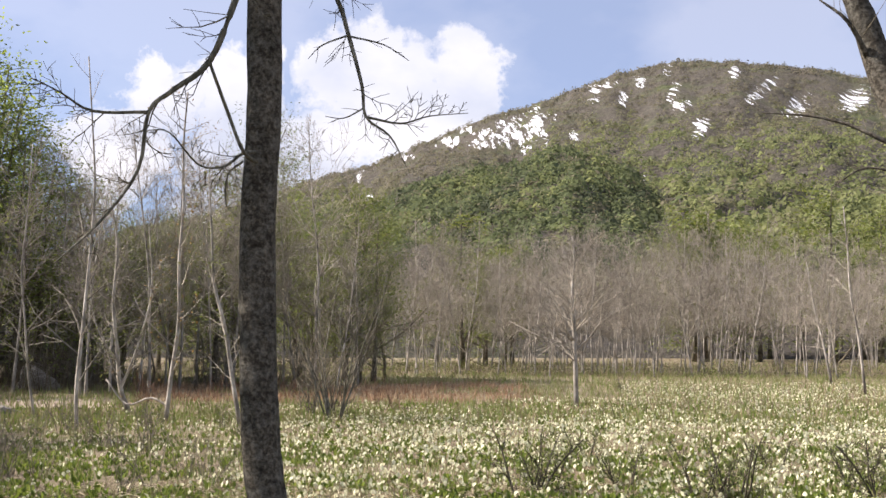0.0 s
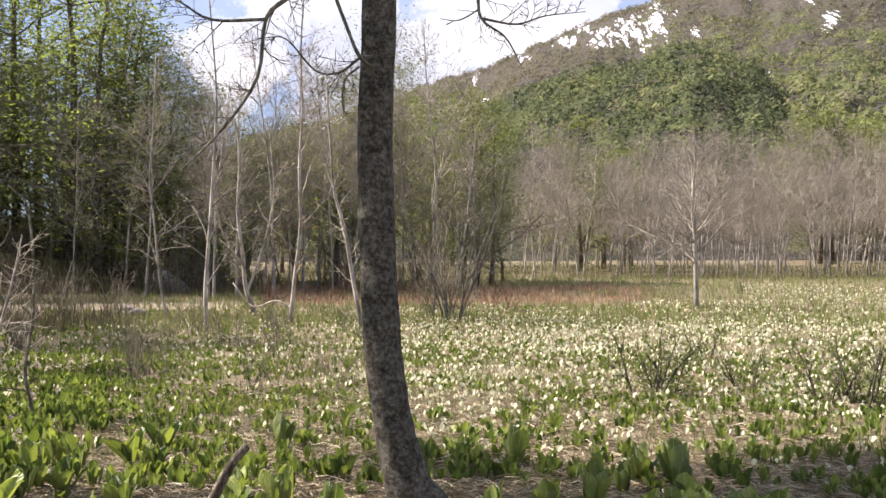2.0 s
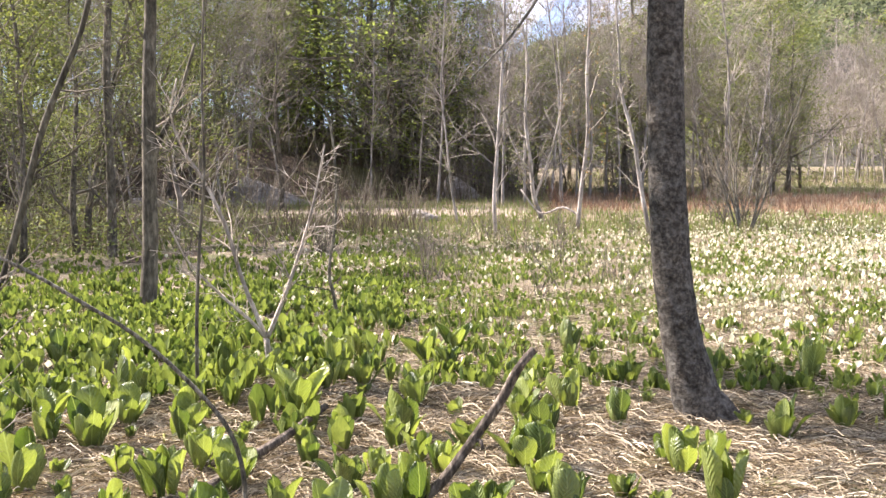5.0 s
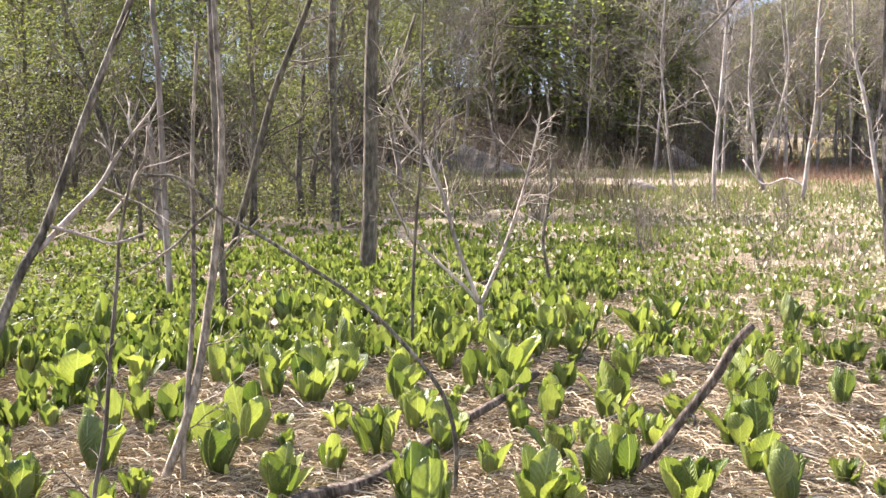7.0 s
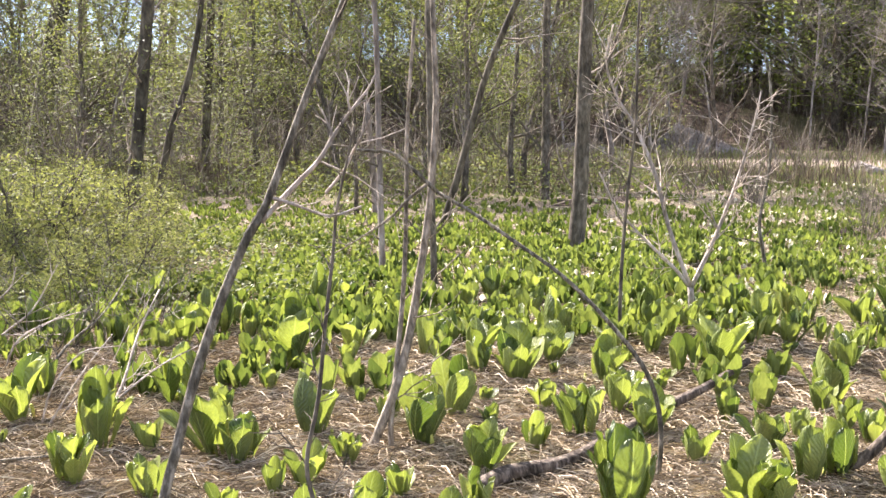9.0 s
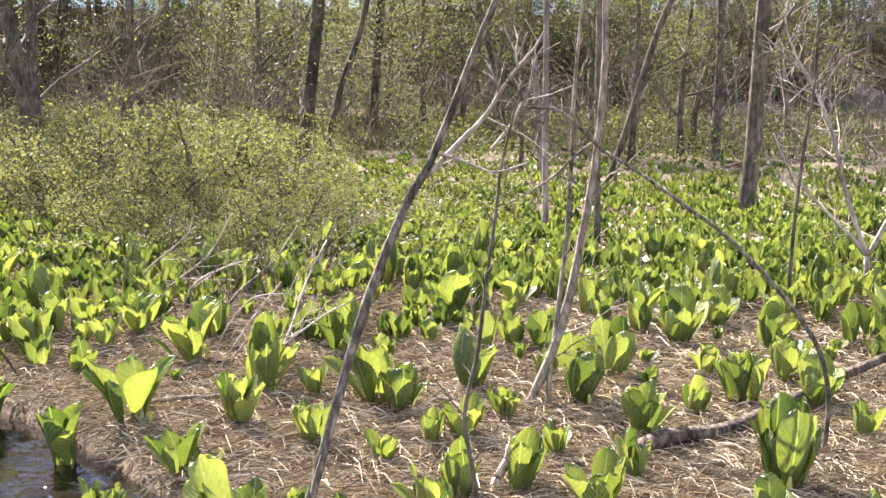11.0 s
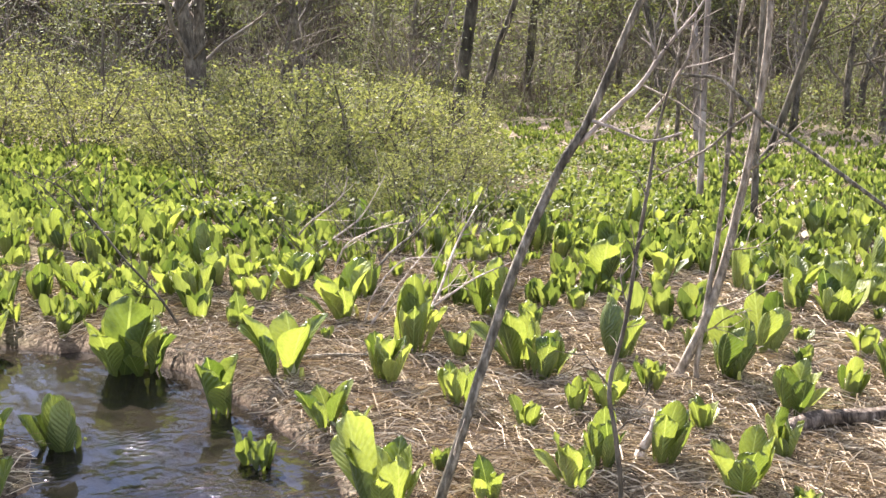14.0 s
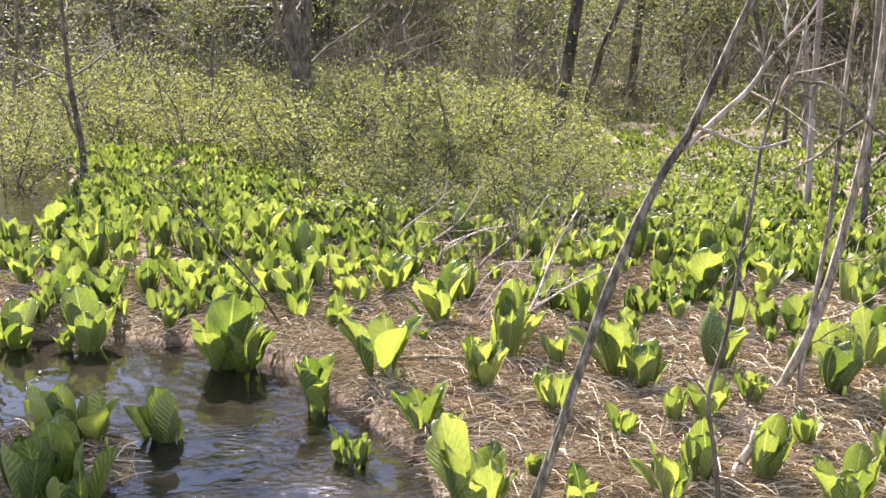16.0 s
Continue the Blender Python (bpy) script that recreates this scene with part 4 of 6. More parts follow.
alder = single("alder_tree", "grey-barked tree with a curved foot and bare budding limbs", "tree", TRUNK_BARK, [
    ([(-0.80, 7.16, -0.2), (-0.91, 7.14, 0.0), (-0.99, 7.13, 0.19), (-1.06, 7.12, 0.47), (-1.11, 7.11, 0.76), (-1.15, 7.11, 1.12), (-1.17, 7.11, 1.58),
      (-1.19, 7.1, 2.46), (-1.16, 7.11, 3.19), (-1.17, 7.1, 3.94), (-1.2, 7.1, 5.2), (-1.1, 7.15, 6.6)], 0.131, 0.106, 0, 0),
    ([(-1.2, 7.1, 5.0), (-1.9, 6.9, 5.8), (-2.6, 6.6, 6.9)], 0.05, 0.015, 10, 1.3),
    ([(-1.15, 7.12, 5.6), (-0.6, 7.6, 6.4), (-0.1, 8.0, 7.4)], 0.05, 0.015, 10, 1.3),
    ([(-1.12, 7.14, 6.3), (-1.3, 6.7, 7.4), (-1.2, 6.3, 8.6)], 0.05, 0.015, 12, 1.3),
    ([(-1.17, 7.1, 4.4), (-1.2, 6.75, 4.1), (-1.24, 6.48, 3.74), (-1.38, 6.45, 3.36), (-1.58, 6.41, 3.18), (-1.71, 6.37, 3.04), (-1.76, 6.36, 2.7), (-1.95, 6.31, 2.4), (-2.18, 6.23, 2.15)], 0.026, 0.005, 16, 0.4),
    ([(-1.17, 7.08, 2.85), (-1.23, 6.79, 2.88), (-1.32, 6.77, 3.1), (-1.4, 6.55, 3.38)], 0.014, 0.01, 0, 0),
    ([(-1.71, 6.37, 3.04), (-2.01, 6.29, 3.03), (-2.17, 6.23, 3.12), (-2.31, 6.18, 3.19)], 0.011, 0.003, 9, 0.28),
    ([(-1.19, 7.02, 2.92), (-1.25, 6.89, 2.89), (-1.37, 6.86, 2.8), (-1.52, 6.83, 2.81), (-1.69, 6.79, 3.0), (-1.82, 6.76, 3.01)], 0.012, 0.003, 11, 0.28),
    ([(-1.25, 6.89, 2.84), (-1.34, 6.87, 2.75), (-1.35, 6.87, 2.57), (-1.28, 6.88, 2.49)], 0.008, 0.003, 2, 0.15),
    ([(-1.16, 7.1, 4.6), (-0.9, 7.0, 4.3), (-0.68, 6.97, 3.9), (-0.61, 6.97, 3.68), (-0.52, 6.98, 3.35), (-0.49, 6.98, 3.14), (-0.34, 6.99, 3.02), (-0.24, 7.0, 2.84)], 0.022, 0.004, 12, 0.28),
    ([(-0.49, 6.98, 3.14), (-0.27, 6.99, 3.1), (-0.09, 7.0, 3.15), (0.16, 7.0, 3.17)], 0.009, 0.002, 10, 0.25),
    ([(-0.5, 6.98, 3.2), (-0.63, 6.97, 3.13), (-0.75, 6.96, 3.14)], 0.006, 0.002, 3, 0.12),
    ([(-0.6, 6.97, 3.67), (-0.77, 6.96, 3.6), (-0.86, 6.95, 3.51)], 0.007, 0.002, 2, 0.12),
    ([(-0.6, 6.97, 3.66), (-0.38, 6.99, 3.61), (-0.22, 7.0, 3.51)], 0.007, 0.002, 4, 0.15)], BROWN_BARK, limb_mat=LIMB_BARK)
# limbs above the view, added so their leaves shade the ground to the right
leafy, twigs = Tubes(), Tubes()
buds = []
for knots in ([(-1.2, 7.1, 5.3), (-2.6, 7.0, 6.0), (-4.2, 7.1, 6.3), (-6.0, 7.2, 6.6)], [(-1.17, 7.1, 5.8), (-2.4, 6.3, 6.6), (-4.0, 5.7, 7.0), (-5.4, 5.4, 7.2)],
              [(-1.15, 7.12, 6.0), (-2.6, 7.6, 7.0), (-4.6, 7.7, 7.6), (-6.2, 7.8, 7.9)]):
    stem(leafy, knots, 0.04, 0.012, rng, 16, 1.0, twigs, 6, 0.08, depth=2, tips=buds)
obj("limb", leafy.v, leafy.f, TRUNK_BARK, alder)
obj("crown", twigs.v, twigs.f, BROWN_BARK, alder)
v, f = leaf_cloud(rng, buds, 8, 0.22, 0.065)
obj("foliage", v, f, YOUNG_LEAF, alder, "unseen leaves high up, added to shade the ground", shade=False)
single("leaning_tree", "grey tree with bare crooked limbs against the sky", "tree", TRUNK_BARK, [
    ([(4.4, 7.3, -0.15), (4.1, 7.5, 1.2), (3.6, 7.7, 2.6), (3.24, 7.88, 3.45), (3.08, 7.93, 4.0), (2.98, 7.96, 4.4), (2.9, 8.0, 5.6)], 0.15, 0.07, 0, 0),
    ([(3.4, 7.8, 3.0), (3.1, 7.7, 3.12), (2.87, 7.79, 3.26), (2.62, 7.88, 3.34), (2.32, 7.97, 3.38)], 0.022, 0.004, 6, 0.3),
    ([(3.08, 7.9, 3.75), (2.89, 7.78, 4.0), (2.71, 7.84, 4.18)], 0.025, 0.006, 4, 0.3),
    ([(3.5, 7.75, 2.8), (3.17, 7.89, 2.95), (3.0, 7.95, 2.96), (2.82, 8.02, 2.83)], 0.014, 0.003, 5, 0.25)], BROWN_BARK)
single("dead_pole", "broken dead branch stuck slantwise in the ground", "branch", LOG_BARK, [
    ([(-2.14, 4.70, -0.1), (-2.02, 4.79, 0.02), (-1.87, 4.85, 0.14), (-1.73, 4.91, 0.34), (-1.6, 4.95, 0.53), (-1.51, 4.97, 0.7), (-1.44, 5.0, 0.79)], 0.031, 0.021, 0, 0),
    ([(-1.73, 4.91, 0.34), (-1.68, 4.9, 0.36), (-1.66, 4.88, 0.32)], 0.012, 0.008, 0, 0)], first="shaft")
single("arched_branch", "fallen branch arching from the ground into the stems", "branch", STICK_BARK, [
    ([(-2.6, 4.27, -0.06), (-2.59, 4.28, 0.21), (-2.62, 4.26, 0.42), (-2.69, 4.21, 0.58), (-2.82, 4.13, 0.76), (-2.98, 4.03, 0.94), (-3.16, 3.93, 1.08), (-3.34, 3.86, 1.2), (-3.54, 3.81, 1.3)], 0.013, 0.008, 0, 0),
    ([(-3.54, 3.81, 1.3), (-3.62, 3.74, 1.4), (-3.69, 3.67, 1.48), (-3.76, 3.6, 1.49), (-3.82, 3.53, 1.5)], 0.011, 0.006, 3, 0.15)], first="shaft")
single("log", "weathered fallen log half sunk in the straw", "log", LOG_BARK, [
    ([(-3.07, 3.49, 0.03), (-3.07, 3.77, 0.05), (-2.99, 4.09, 0.04), (-3.01, 4.5, 0.06), (-3.13, 5.17, 0.05), (-3.1, 5.61, 0.1), (-3.23, 6.35, 0.1)], 0.044, 0.024, 2, 0.4)], first="shaft")
single("leaning_sapling", "slanting grey sapling with a bare side branch", "sapling", STICK_BARK, [
    ([(-3.17, 1.9, -0.01), (-3.16, 1.93, 0.09), (-3.13, 1.97, 0.26), (-3.08, 2.04, 0.57), (-3.03, 2.12, 0.89), (-2.95, 2.23, 1.23), (-2.9, 2.29, 1.37), (-2.85, 2.36, 1.58), (-2.79, 2.43, 1.82), (-2.6, 2.7, 2.6)], 0.022, 0.011, 3, 0.3),
    ([(-2.91, 2.28, 1.32), (-2.84, 2.37, 1.44), (-2.79, 2.43, 1.52), (-2.76, 2.47, 1.6), (-2.72, 2.51, 1.68), (-2.68, 2.55, 1.75), (-2.66, 2.57, 1.8)], 0.010, 0.003, 4, 0.25),
    ([(-2.79, 2.46, 1.41), (-2.75, 2.51, 1.49), (-2.73, 2.53, 1.55), (-2.71, 2.55, 1.6), (-2.7, 2.56, 1.68), (-2.69, 2.56, 1.75)], 0.006, 0.003, 4, 0.2),
    ([(-2.87, 2.3, 1.4), (-2.83, 2.35, 1.38), (-2.78, 2.41, 1.35), (-2.74, 2.45, 1.34), (-2.68, 2.52, 1.37)], 0.006, 0.004, 4, 0.12),
    ([(-2.76, 2.47, 1.6), (-2.77, 2.45, 1.65), (-2.78, 2.44, 1.69)], 0.005, 0.002, 3, 0.1),
    ([(-2.72, 2.51, 1.68), (-2.72, 2.5, 1.73), (-2.72, 2.51, 1.79)], 0.005, 0.002, 3, 0.1)], PALE_STICK, limb_mat=PALE_STICK)
single("thin_sapling", "thin dark crooked sapling", "sapling", BROWN_BARK, [
    ([(-2.8, 2.42, 0.01), (-2.79, 2.43, 0.11), (-2.81, 2.41, 0.32), (-2.83, 2.39, 0.49), (-2.8, 2.42, 0.71), (-2.78, 2.44, 0.97), (-2.76, 2.46, 1.2), (-2.75, 2.47, 1.35), (-2.73, 2.49, 1.48), (-2.71, 2.52, 1.64)], 0.010, 0.004, 9, 0.25)])
single("twin_sapling", "pair of bare pale saplings growing close together", "sapling", PALE_SAPLING, [
    ([(-3.88, 3.62, -0.1), (-3.77, 3.72, 0.26), (-3.72, 3.78, 0.52), (-3.67, 3.82, 0.86), (-3.63, 3.86, 1.26), (-3.61, 3.88, 1.67), (-3.62, 3.88, 1.98), (-3.63, 3.86, 2.6)], 0.026, 0.012, 6, 0.4),
    ([(-3.75, 3.75, -0.1), (-3.77, 3.72, 0.1), (-3.75, 3.75, 0.47), (-3.72, 3.77, 0.86), (-3.71, 3.78, 1.26), (-3.71, 3.79, 1.61), (-3.68, 3.81, 2.1)], 0.016, 0.008, 5, 0.35),
    ([(-3.63, 3.84, 1.33), (-3.7, 3.77, 1.25), (-3.75, 3.71, 1.17), (-3.85, 3.62, 1.08), (-3.94, 3.52, 1.0)], 0.009, 0.003, 6, 0.25)])
LEAN = "slender pale marsh tree leaning over the flowers"
single("marsh_birch", LEAN, "tree", WHITE_BARK, [([(-7.33, 22.5, 0.0), (-7.35, 22.5, 0.86), (-7.26, 22.53, 2.17), (-7.16, 22.55, 3.72), (-7.12, 22.57, 4.9), (-7.17, 22.55, 5.84), (-7.3, 22.5, 7.6)], 0.045, 0.013, 22, 1.5)], PALE_TWIG)
single("marsh_birch", "crooked marsh tree with a kinked double trunk", "tree", WHITE_BARK, [([(-7.66, 27.46, 0.0), (-7.89, 27.4, 0.68), (-7.97, 27.37, 1.55), (-8.09, 27.34, 2.7), (-8.03, 27.36, 4.13), (-8.24, 27.29, 5.42)], 0.066, 0.018, 18, 1.4),
    ([(-7.9, 27.4, 0.5), (-7.5, 27.4, 1.6), (-7.2, 27.5, 3.0), (-7.3, 27.5, 4.6)], 0.030, 0.011, 10, 1.1),
    ([(-7.95, 27.38, 1.2), (-8.5, 27.3, 2.2), (-8.7, 27.3, 3.6)], 0.027, 0.011, 8, 1.0)], PALE_TWIG, leaf=YOUNG_LEAF)
single("marsh_birch", LEAN, "tree", WHITE_BARK, [([(-6.12, 24.82, 0.0), (-6.02, 24.85, 1.04), (-5.89, 24.88, 2.2), (-5.91, 24.87, 3.5), (-5.84, 24.89, 4.91), (-5.87, 24.88, 6.19), (-5.8, 24.9, 7.4)], 0.051, 0.016, 20, 1.5),
    ([(-6.05, 24.85, 0.3), (-6.5, 25.0, 0.5), (-7.1, 25.2, 0.35), (-7.6, 25.3, 0.9)], 0.030, 0.018, 4, 0.6)], PALE_TWIG, leaf=DRY_LEAF)
single("marsh_birch", LEAN, "tree", WHITE_BARK, [([(-4.19, 23.26, -0.0), (-4.36, 23.23, 0.96), (-4.53, 23.2, 2.04), (-4.76, 23.15, 2.94), (-4.82, 23.14, 3.83), (-4.9, 23.1, 5.2)], 0.051, 0.018, 18, 1.3)], PALE_TWIG, leaf=YOUNG_LEAF)
single("marsh_birch", LEAN, "tree", WHITE_BARK, [([(-9.48, 26.07, 0.0), (-9.63, 26.02, 1.01), (-9.74, 25.98, 2.26), (-9.84, 25.94, 3.36), (-9.77, 25.97, 4.61), (-9.7, 26.0, 6.4)], 0.036, 0.011, 18, 1.3)], PALE_TWIG, leaf=YOUNG_LEAF)
single("lone_tree", "small lone leafless tree standing among the flowers", "tree", WHITE_BARK, [([(3.68, 30.92, 0.0), (3.66, 30.92, 1.24), (3.63, 30.93, 2.3), (3.59, 30.93, 3.2), (3.66, 30.92, 4.0), (3.6, 30.9, 4.7)], 0.075, 0.010, 46, 1.9)], PALE_TWIG)
single("marsh_birch", "pale leaning tree at the meadow's edge", "tree", WHITE_BARK, [([(14.4, 38.2, 0.0), (14.25, 38.26, 1.92), (14.04, 38.34, 3.47), (13.99, 38.36, 5.03), (13.9, 38.4, 6.5)], 0.054, 0.018, 16, 1.5)], PALE_TWIG)
single("marsh_birch", "pale leaning tree at the meadow's edge", "tree", WHITE_BARK, [([(17.08, 49.21, 0.0), (16.75, 49.32, 1.98), (16.45, 49.42, 3.48), (16.2, 49.5, 5.4)], 0.060, 0.018, 16, 1.6)], PALE_TWIG)
tall_sapling = single("bare_sapling", "tall straight sapling on the marsh, with an added unseen crown for shade", "sapling", BROWN_BARK, [([(-6.83, 7.31, -0.12), (-6.83, 7.31, 0.26), (-6.84, 7.29, 0.95), (-6.85, 7.28, 1.84), (-6.86, 7.27, 2.81)], 0.036, 0.024, 9, 0.8)], TWIG)
single("bare_sapling", "pale straight bare sapling on the marsh", "sapling", BIRCH_BARK, [([(-7.87, 7.68, -0.12), (-7.88, 7.67, 0.53), (-7.89, 7.66, 1.32), (-7.9, 7.65, 2.28), (-7.93, 7.63, 2.91)], 0.036, 0.024, 8, 0.8)], TWIG)
single("slanting_tree", "dark tree slanting over the marsh", "tree", MOSSY_BARK, [([(-10.86, 11.76, -0.15), (-10.65, 11.94, 0.77), (-10.39, 12.17, 2.03), (-10.15, 12.37, 2.82), (-9.94, 12.54, 3.48), (-9.7, 12.7, 4.6)], 0.055, 0.035, 12, 1.3)], TWIG)
single("dark_marsh_tree", "straight dark trunk at the thicket's edge", "tree", BROWN_BARK, [([(-12.13, 15.9, -0.15), (-12.13, 15.9, 0.33), (-12.12, 15.91, 1.46), (-12.13, 15.9, 2.95), (-12.1, 15.93, 3.93), (-12.0, 16.0, 5.4)], 0.095, 0.055, 12, 1.5)], TWIG)
single("bare_sapling", "straight pale bare trunk on the marsh", "sapling", BIRCH_BARK, [([(-12.22, 11.82, -0.21), (-12.26, 11.78, 0.6), (-12.32, 11.71, 1.75)], 0.06, 0.045, 6, 0.9)], TWIG)
single("dry_stalk", "arching dry pale stalks before the shrub", "stalk", PALE_STICK, [([(-5.43, 2.8, -0.0), (-5.39, 2.88, 0.14), (-5.33, 2.99, 0.32), (-5.26, 3.11, 0.49)], 0.008, 0.003, 2, 0.3), ([(-5.47, 2.79, 0.0), (-5.44, 2.84, 0.2), (-5.37, 2.98, 0.39), (-5.26, 3.15, 0.42)], 0.007, 0.003, 2, 0.3), ([(-5.53, 2.92, 0.0), (-5.47, 3.03, 0.15), (-5.41, 3.14, 0.23), (-5.34, 3.26, 0.5)], 0.007, 0.003, 2, 0.3)], first="stalk")
single("dry_stalk", "arching dry pale stalks before the shrub", "stalk", PALE_STICK, [([(-7.32, 3.26, 0.0), (-7.24, 3.45, 0.16), (-7.14, 3.63, 0.33), (-7.07, 3.78, 0.62)], 0.010, 0.004, 4, 0.5), ([(-7.57, 3.24, -0.0), (-7.52, 3.35, 0.21), (-7.41, 3.58, 0.42), (-7.38, 3.64, 0.59)], 0.010, 0.004, 4, 0.5), ([(-6.88, 3.28, 0.0), (-6.84, 3.37, 0.2), (-6.72, 3.59, 0.32), (-6.63, 3.76, 0.36)], 0.009, 0.004, 4, 0.4)], first="stalk")
single("marsh_alder", "straight brown trunk forking above, on the marsh", "tree", BROWN_BARK, [
    ([(-7.6, 10.54, -0.15), (-7.56, 10.58, 0.64), (-7.54, 10.59, 1.54), (-7.52, 10.6, 2.5), (-7.48, 10.63, 3.5), (-7.45, 10.65, 5.5)], 0.10, 0.06, 8, 1.2),
    ([(-7.52, 10.61, 1.65), (-7.41, 10.68, 1.99), (-7.28, 10.77, 2.3), (-7.1, 10.9, 3.0)], 0.04, 0.015, 4, 0.6)], TWIG)
single("forked_shrub", "bare pale shrub with wide forking stems", "shrub", PALE_STICK, [
    ([(-4.2, 7.5, -0.1), (-4.26, 7.47, 0.05), (-4.29, 7.46, 0.32)], 0.032, 0.026, 0, 0),
    ([(-4.29, 7.46, 0.32), (-4.4, 7.39, 0.47), (-4.58, 7.28, 0.67), (-4.77, 7.16, 0.92), (-4.88, 7.08, 1.19)], 0.018, 0.007, 15, 0.4),
    ([(-4.29, 7.46, 0.32), (-4.43, 7.37, 0.76), (-4.54, 7.3, 1.22), (-4.67, 7.22, 1.55), (-4.79, 7.15, 1.78), (-4.85, 7.1, 2.04), (-4.81, 7.13, 2.3)], 0.021, 0.006, 22, 0.5),
    ([(-4.28, 7.46, 0.32), (-4.15, 7.53, 0.67), (-4.03, 7.6, 1.06), (-3.94, 7.64, 1.41), (-3.87, 7.68, 1.8)], 0.019, 0.006, 18, 0.5),
    ([(-4.54, 7.3, 1.22), (-4.61, 7.26, 1.46), (-4.52, 7.32, 1.72), (-4.37, 7.41, 1.82)], 0.01, 0.004, 3, 0.2)])
single("bare_sapling", "thin bare crooked sapling on the marsh", "sapling", STICK_BARK, [
    ([(-4.94, 10.05, -0.1), (-4.98, 10.03, 0.29), (-5.02, 10.01, 0.57), (-4.96, 10.04, 1.03), (-4.95, 10.05, 1.54), (-5.0, 10.02, 2.1), (-5.15, 9.95, 2.3)], 0.024, 0.009, 6, 0.5)])
single("bare_sapling", "thin straight bare sapling", "sapling", BROWN_BARK, [
    ([(-4.41, 6.68, -0.1), (-4.4, 6.68, 0.55), (-4.37, 6.7, 1.12), (-4.33, 6.72, 1.6), (-4.33, 6.72, 2.19), (-4.31, 6.74, 2.8)], 0.016, 0.008, 6, 0.4)])

single("bent_sapling", "thin dark bare sapling bent over towards the brook", "sapling", MOSSY_BARK, [
    ([(-5.72, 1.87, -0.05), (-5.85, 1.75, 0.2), (-6.05, 1.6, 0.42), (-6.22, 1.48, 0.62), (-6.36, 1.36, 0.78), (-6.5, 1.2, 0.86)], 0.008, 0.003, 12, 0.28)])
single("dead_branch", "broken grey stick lying in the straw", "branch", STICK_BARK, [
    ([(-5.05, 2.2, 0.02), (-4.93, 2.35, 0.05), (-4.8, 2.5, 0.06), (-4.7, 2.68, 0.09)], 0.012, 0.007, 2, 0.12)], first="shaft")
single("dead_branch", "dry forked branch leaning out of the shrub", "branch", PALE_STICK, [
    ([(-5.2, 3.0, 0.03), (-5.32, 3.2, 0.2), (-5.5, 3.42, 0.42), (-5.65, 3.66, 0.62)], 0.011, 0.004, 7, 0.35),
    ([(-5.26, 3.1, 0.12), (-5.2, 3.35, 0.28), (-5.18, 3.6, 0.36)], 0.007, 0.003, 4, 0.2)], first="shaft")
single("dead_branch", "dry forked branch lying before the shrub", "branch", STICK_BARK, [
    ([(-6.1, 3.1, 0.03), (-6.3, 3.4, 0.22), (-6.45, 3.75, 0.36), (-6.7, 4.1, 0.55)], 0.012, 0.004, 8, 0.4)], first="shaft")
single("dead_stub", "pale broken root standing out of the straw", "root", PALE_STICK, [
    ([(-3.15, 2.82, -0.03), (-3.14, 2.83, 0.06), (-3.11, 2.85, 0.14), (-3.12, 2.87, 0.2)], 0.028, 0.012, 0, 0)], first="shaft")


def ivy(root, knots, r):
    """Leaves clinging to a trunk."""
    pts = [p + Vector((rng.gauss(0, r), rng.gauss(0, r), rng.gauss(0, 0.1))) for p in spline(knots, 14)]
    v, f = leaf_cloud(rng, pts, 5, r * 0.9, 0.03)
    obj("ivy", v, f, YOUNG_LEAF, root, "green leaves clinging to the bark", shade=False)


THICK = "thick dark mossy trunk behind the green shrubs"
knots = [(-24.88, 12.84, 0.06), (-24.83, 12.94, 0.89), (-24.72, 13.15, 2.2), (-24.6, 13.37, 3.38), (-24.51, 13.54, 4.17), (-24.42, 13.7, 5.07), (-24.35, 13.83, 6.11)]
root = single("marsh_tree", THICK, "tree", MOSSY_BARK, [(knots, 0.25, 0.2, 16, 2.2)], TWIG, leaf=YOUNG_LEAF)
ivy(root, knots[:-1], 0.25)
knots = [(-14.22, 8.76, 0.02), (-14.18, 8.82, 0.55), (-14.14, 8.89, 1.2), (-14.09, 8.97, 2.01), (-14.05, 9.03, 2.72), (-14.02, 9.07, 3.2), (-13.97, 9.15, 4.14), (-13.94, 9.19, 5.22)]
root = single("marsh_tree", "dark trunk overgrown with green leaves", "tree", MOSSY_BARK, [(knots, 0.105, 0.08, 14, 1.3)], TWIG, leaf=YOUNG_LEAF)
ivy(root, knots[:-1], 0.105)
knots = [(-14.71, 9.48, 0.01), (-14.65, 9.58, 0.57), (-14.58, 9.68, 1.09), (-14.53, 9.75, 1.41), (-14.41, 9.94, 2.02), (-14.3, 10.09, 2.78), (-14.23, 10.19, 3.62)]
root = single("marsh_tree", "slanting dead dark trunk behind the shrubs", "tree", MOSSY_BARK, [(knots, 0.06, 0.04, 9, 0.9)], TWIG, leaf=YOUNG_LEAF)
knots = [(-22.02, 15.62, 0.05), (-21.97, 15.69, 1.54), (-21.92, 15.77, 2.85), (-21.87, 15.84, 4.15), (-21.83, 15.89, 5.69)]
root = single("marsh_tree", "straight grey trunk before the wooded bank", "tree", MOSSY_BARK, [(knots, 0.11, 0.09, 12, 1.6)], TWIG, leaf=YOUNG_LEAF)

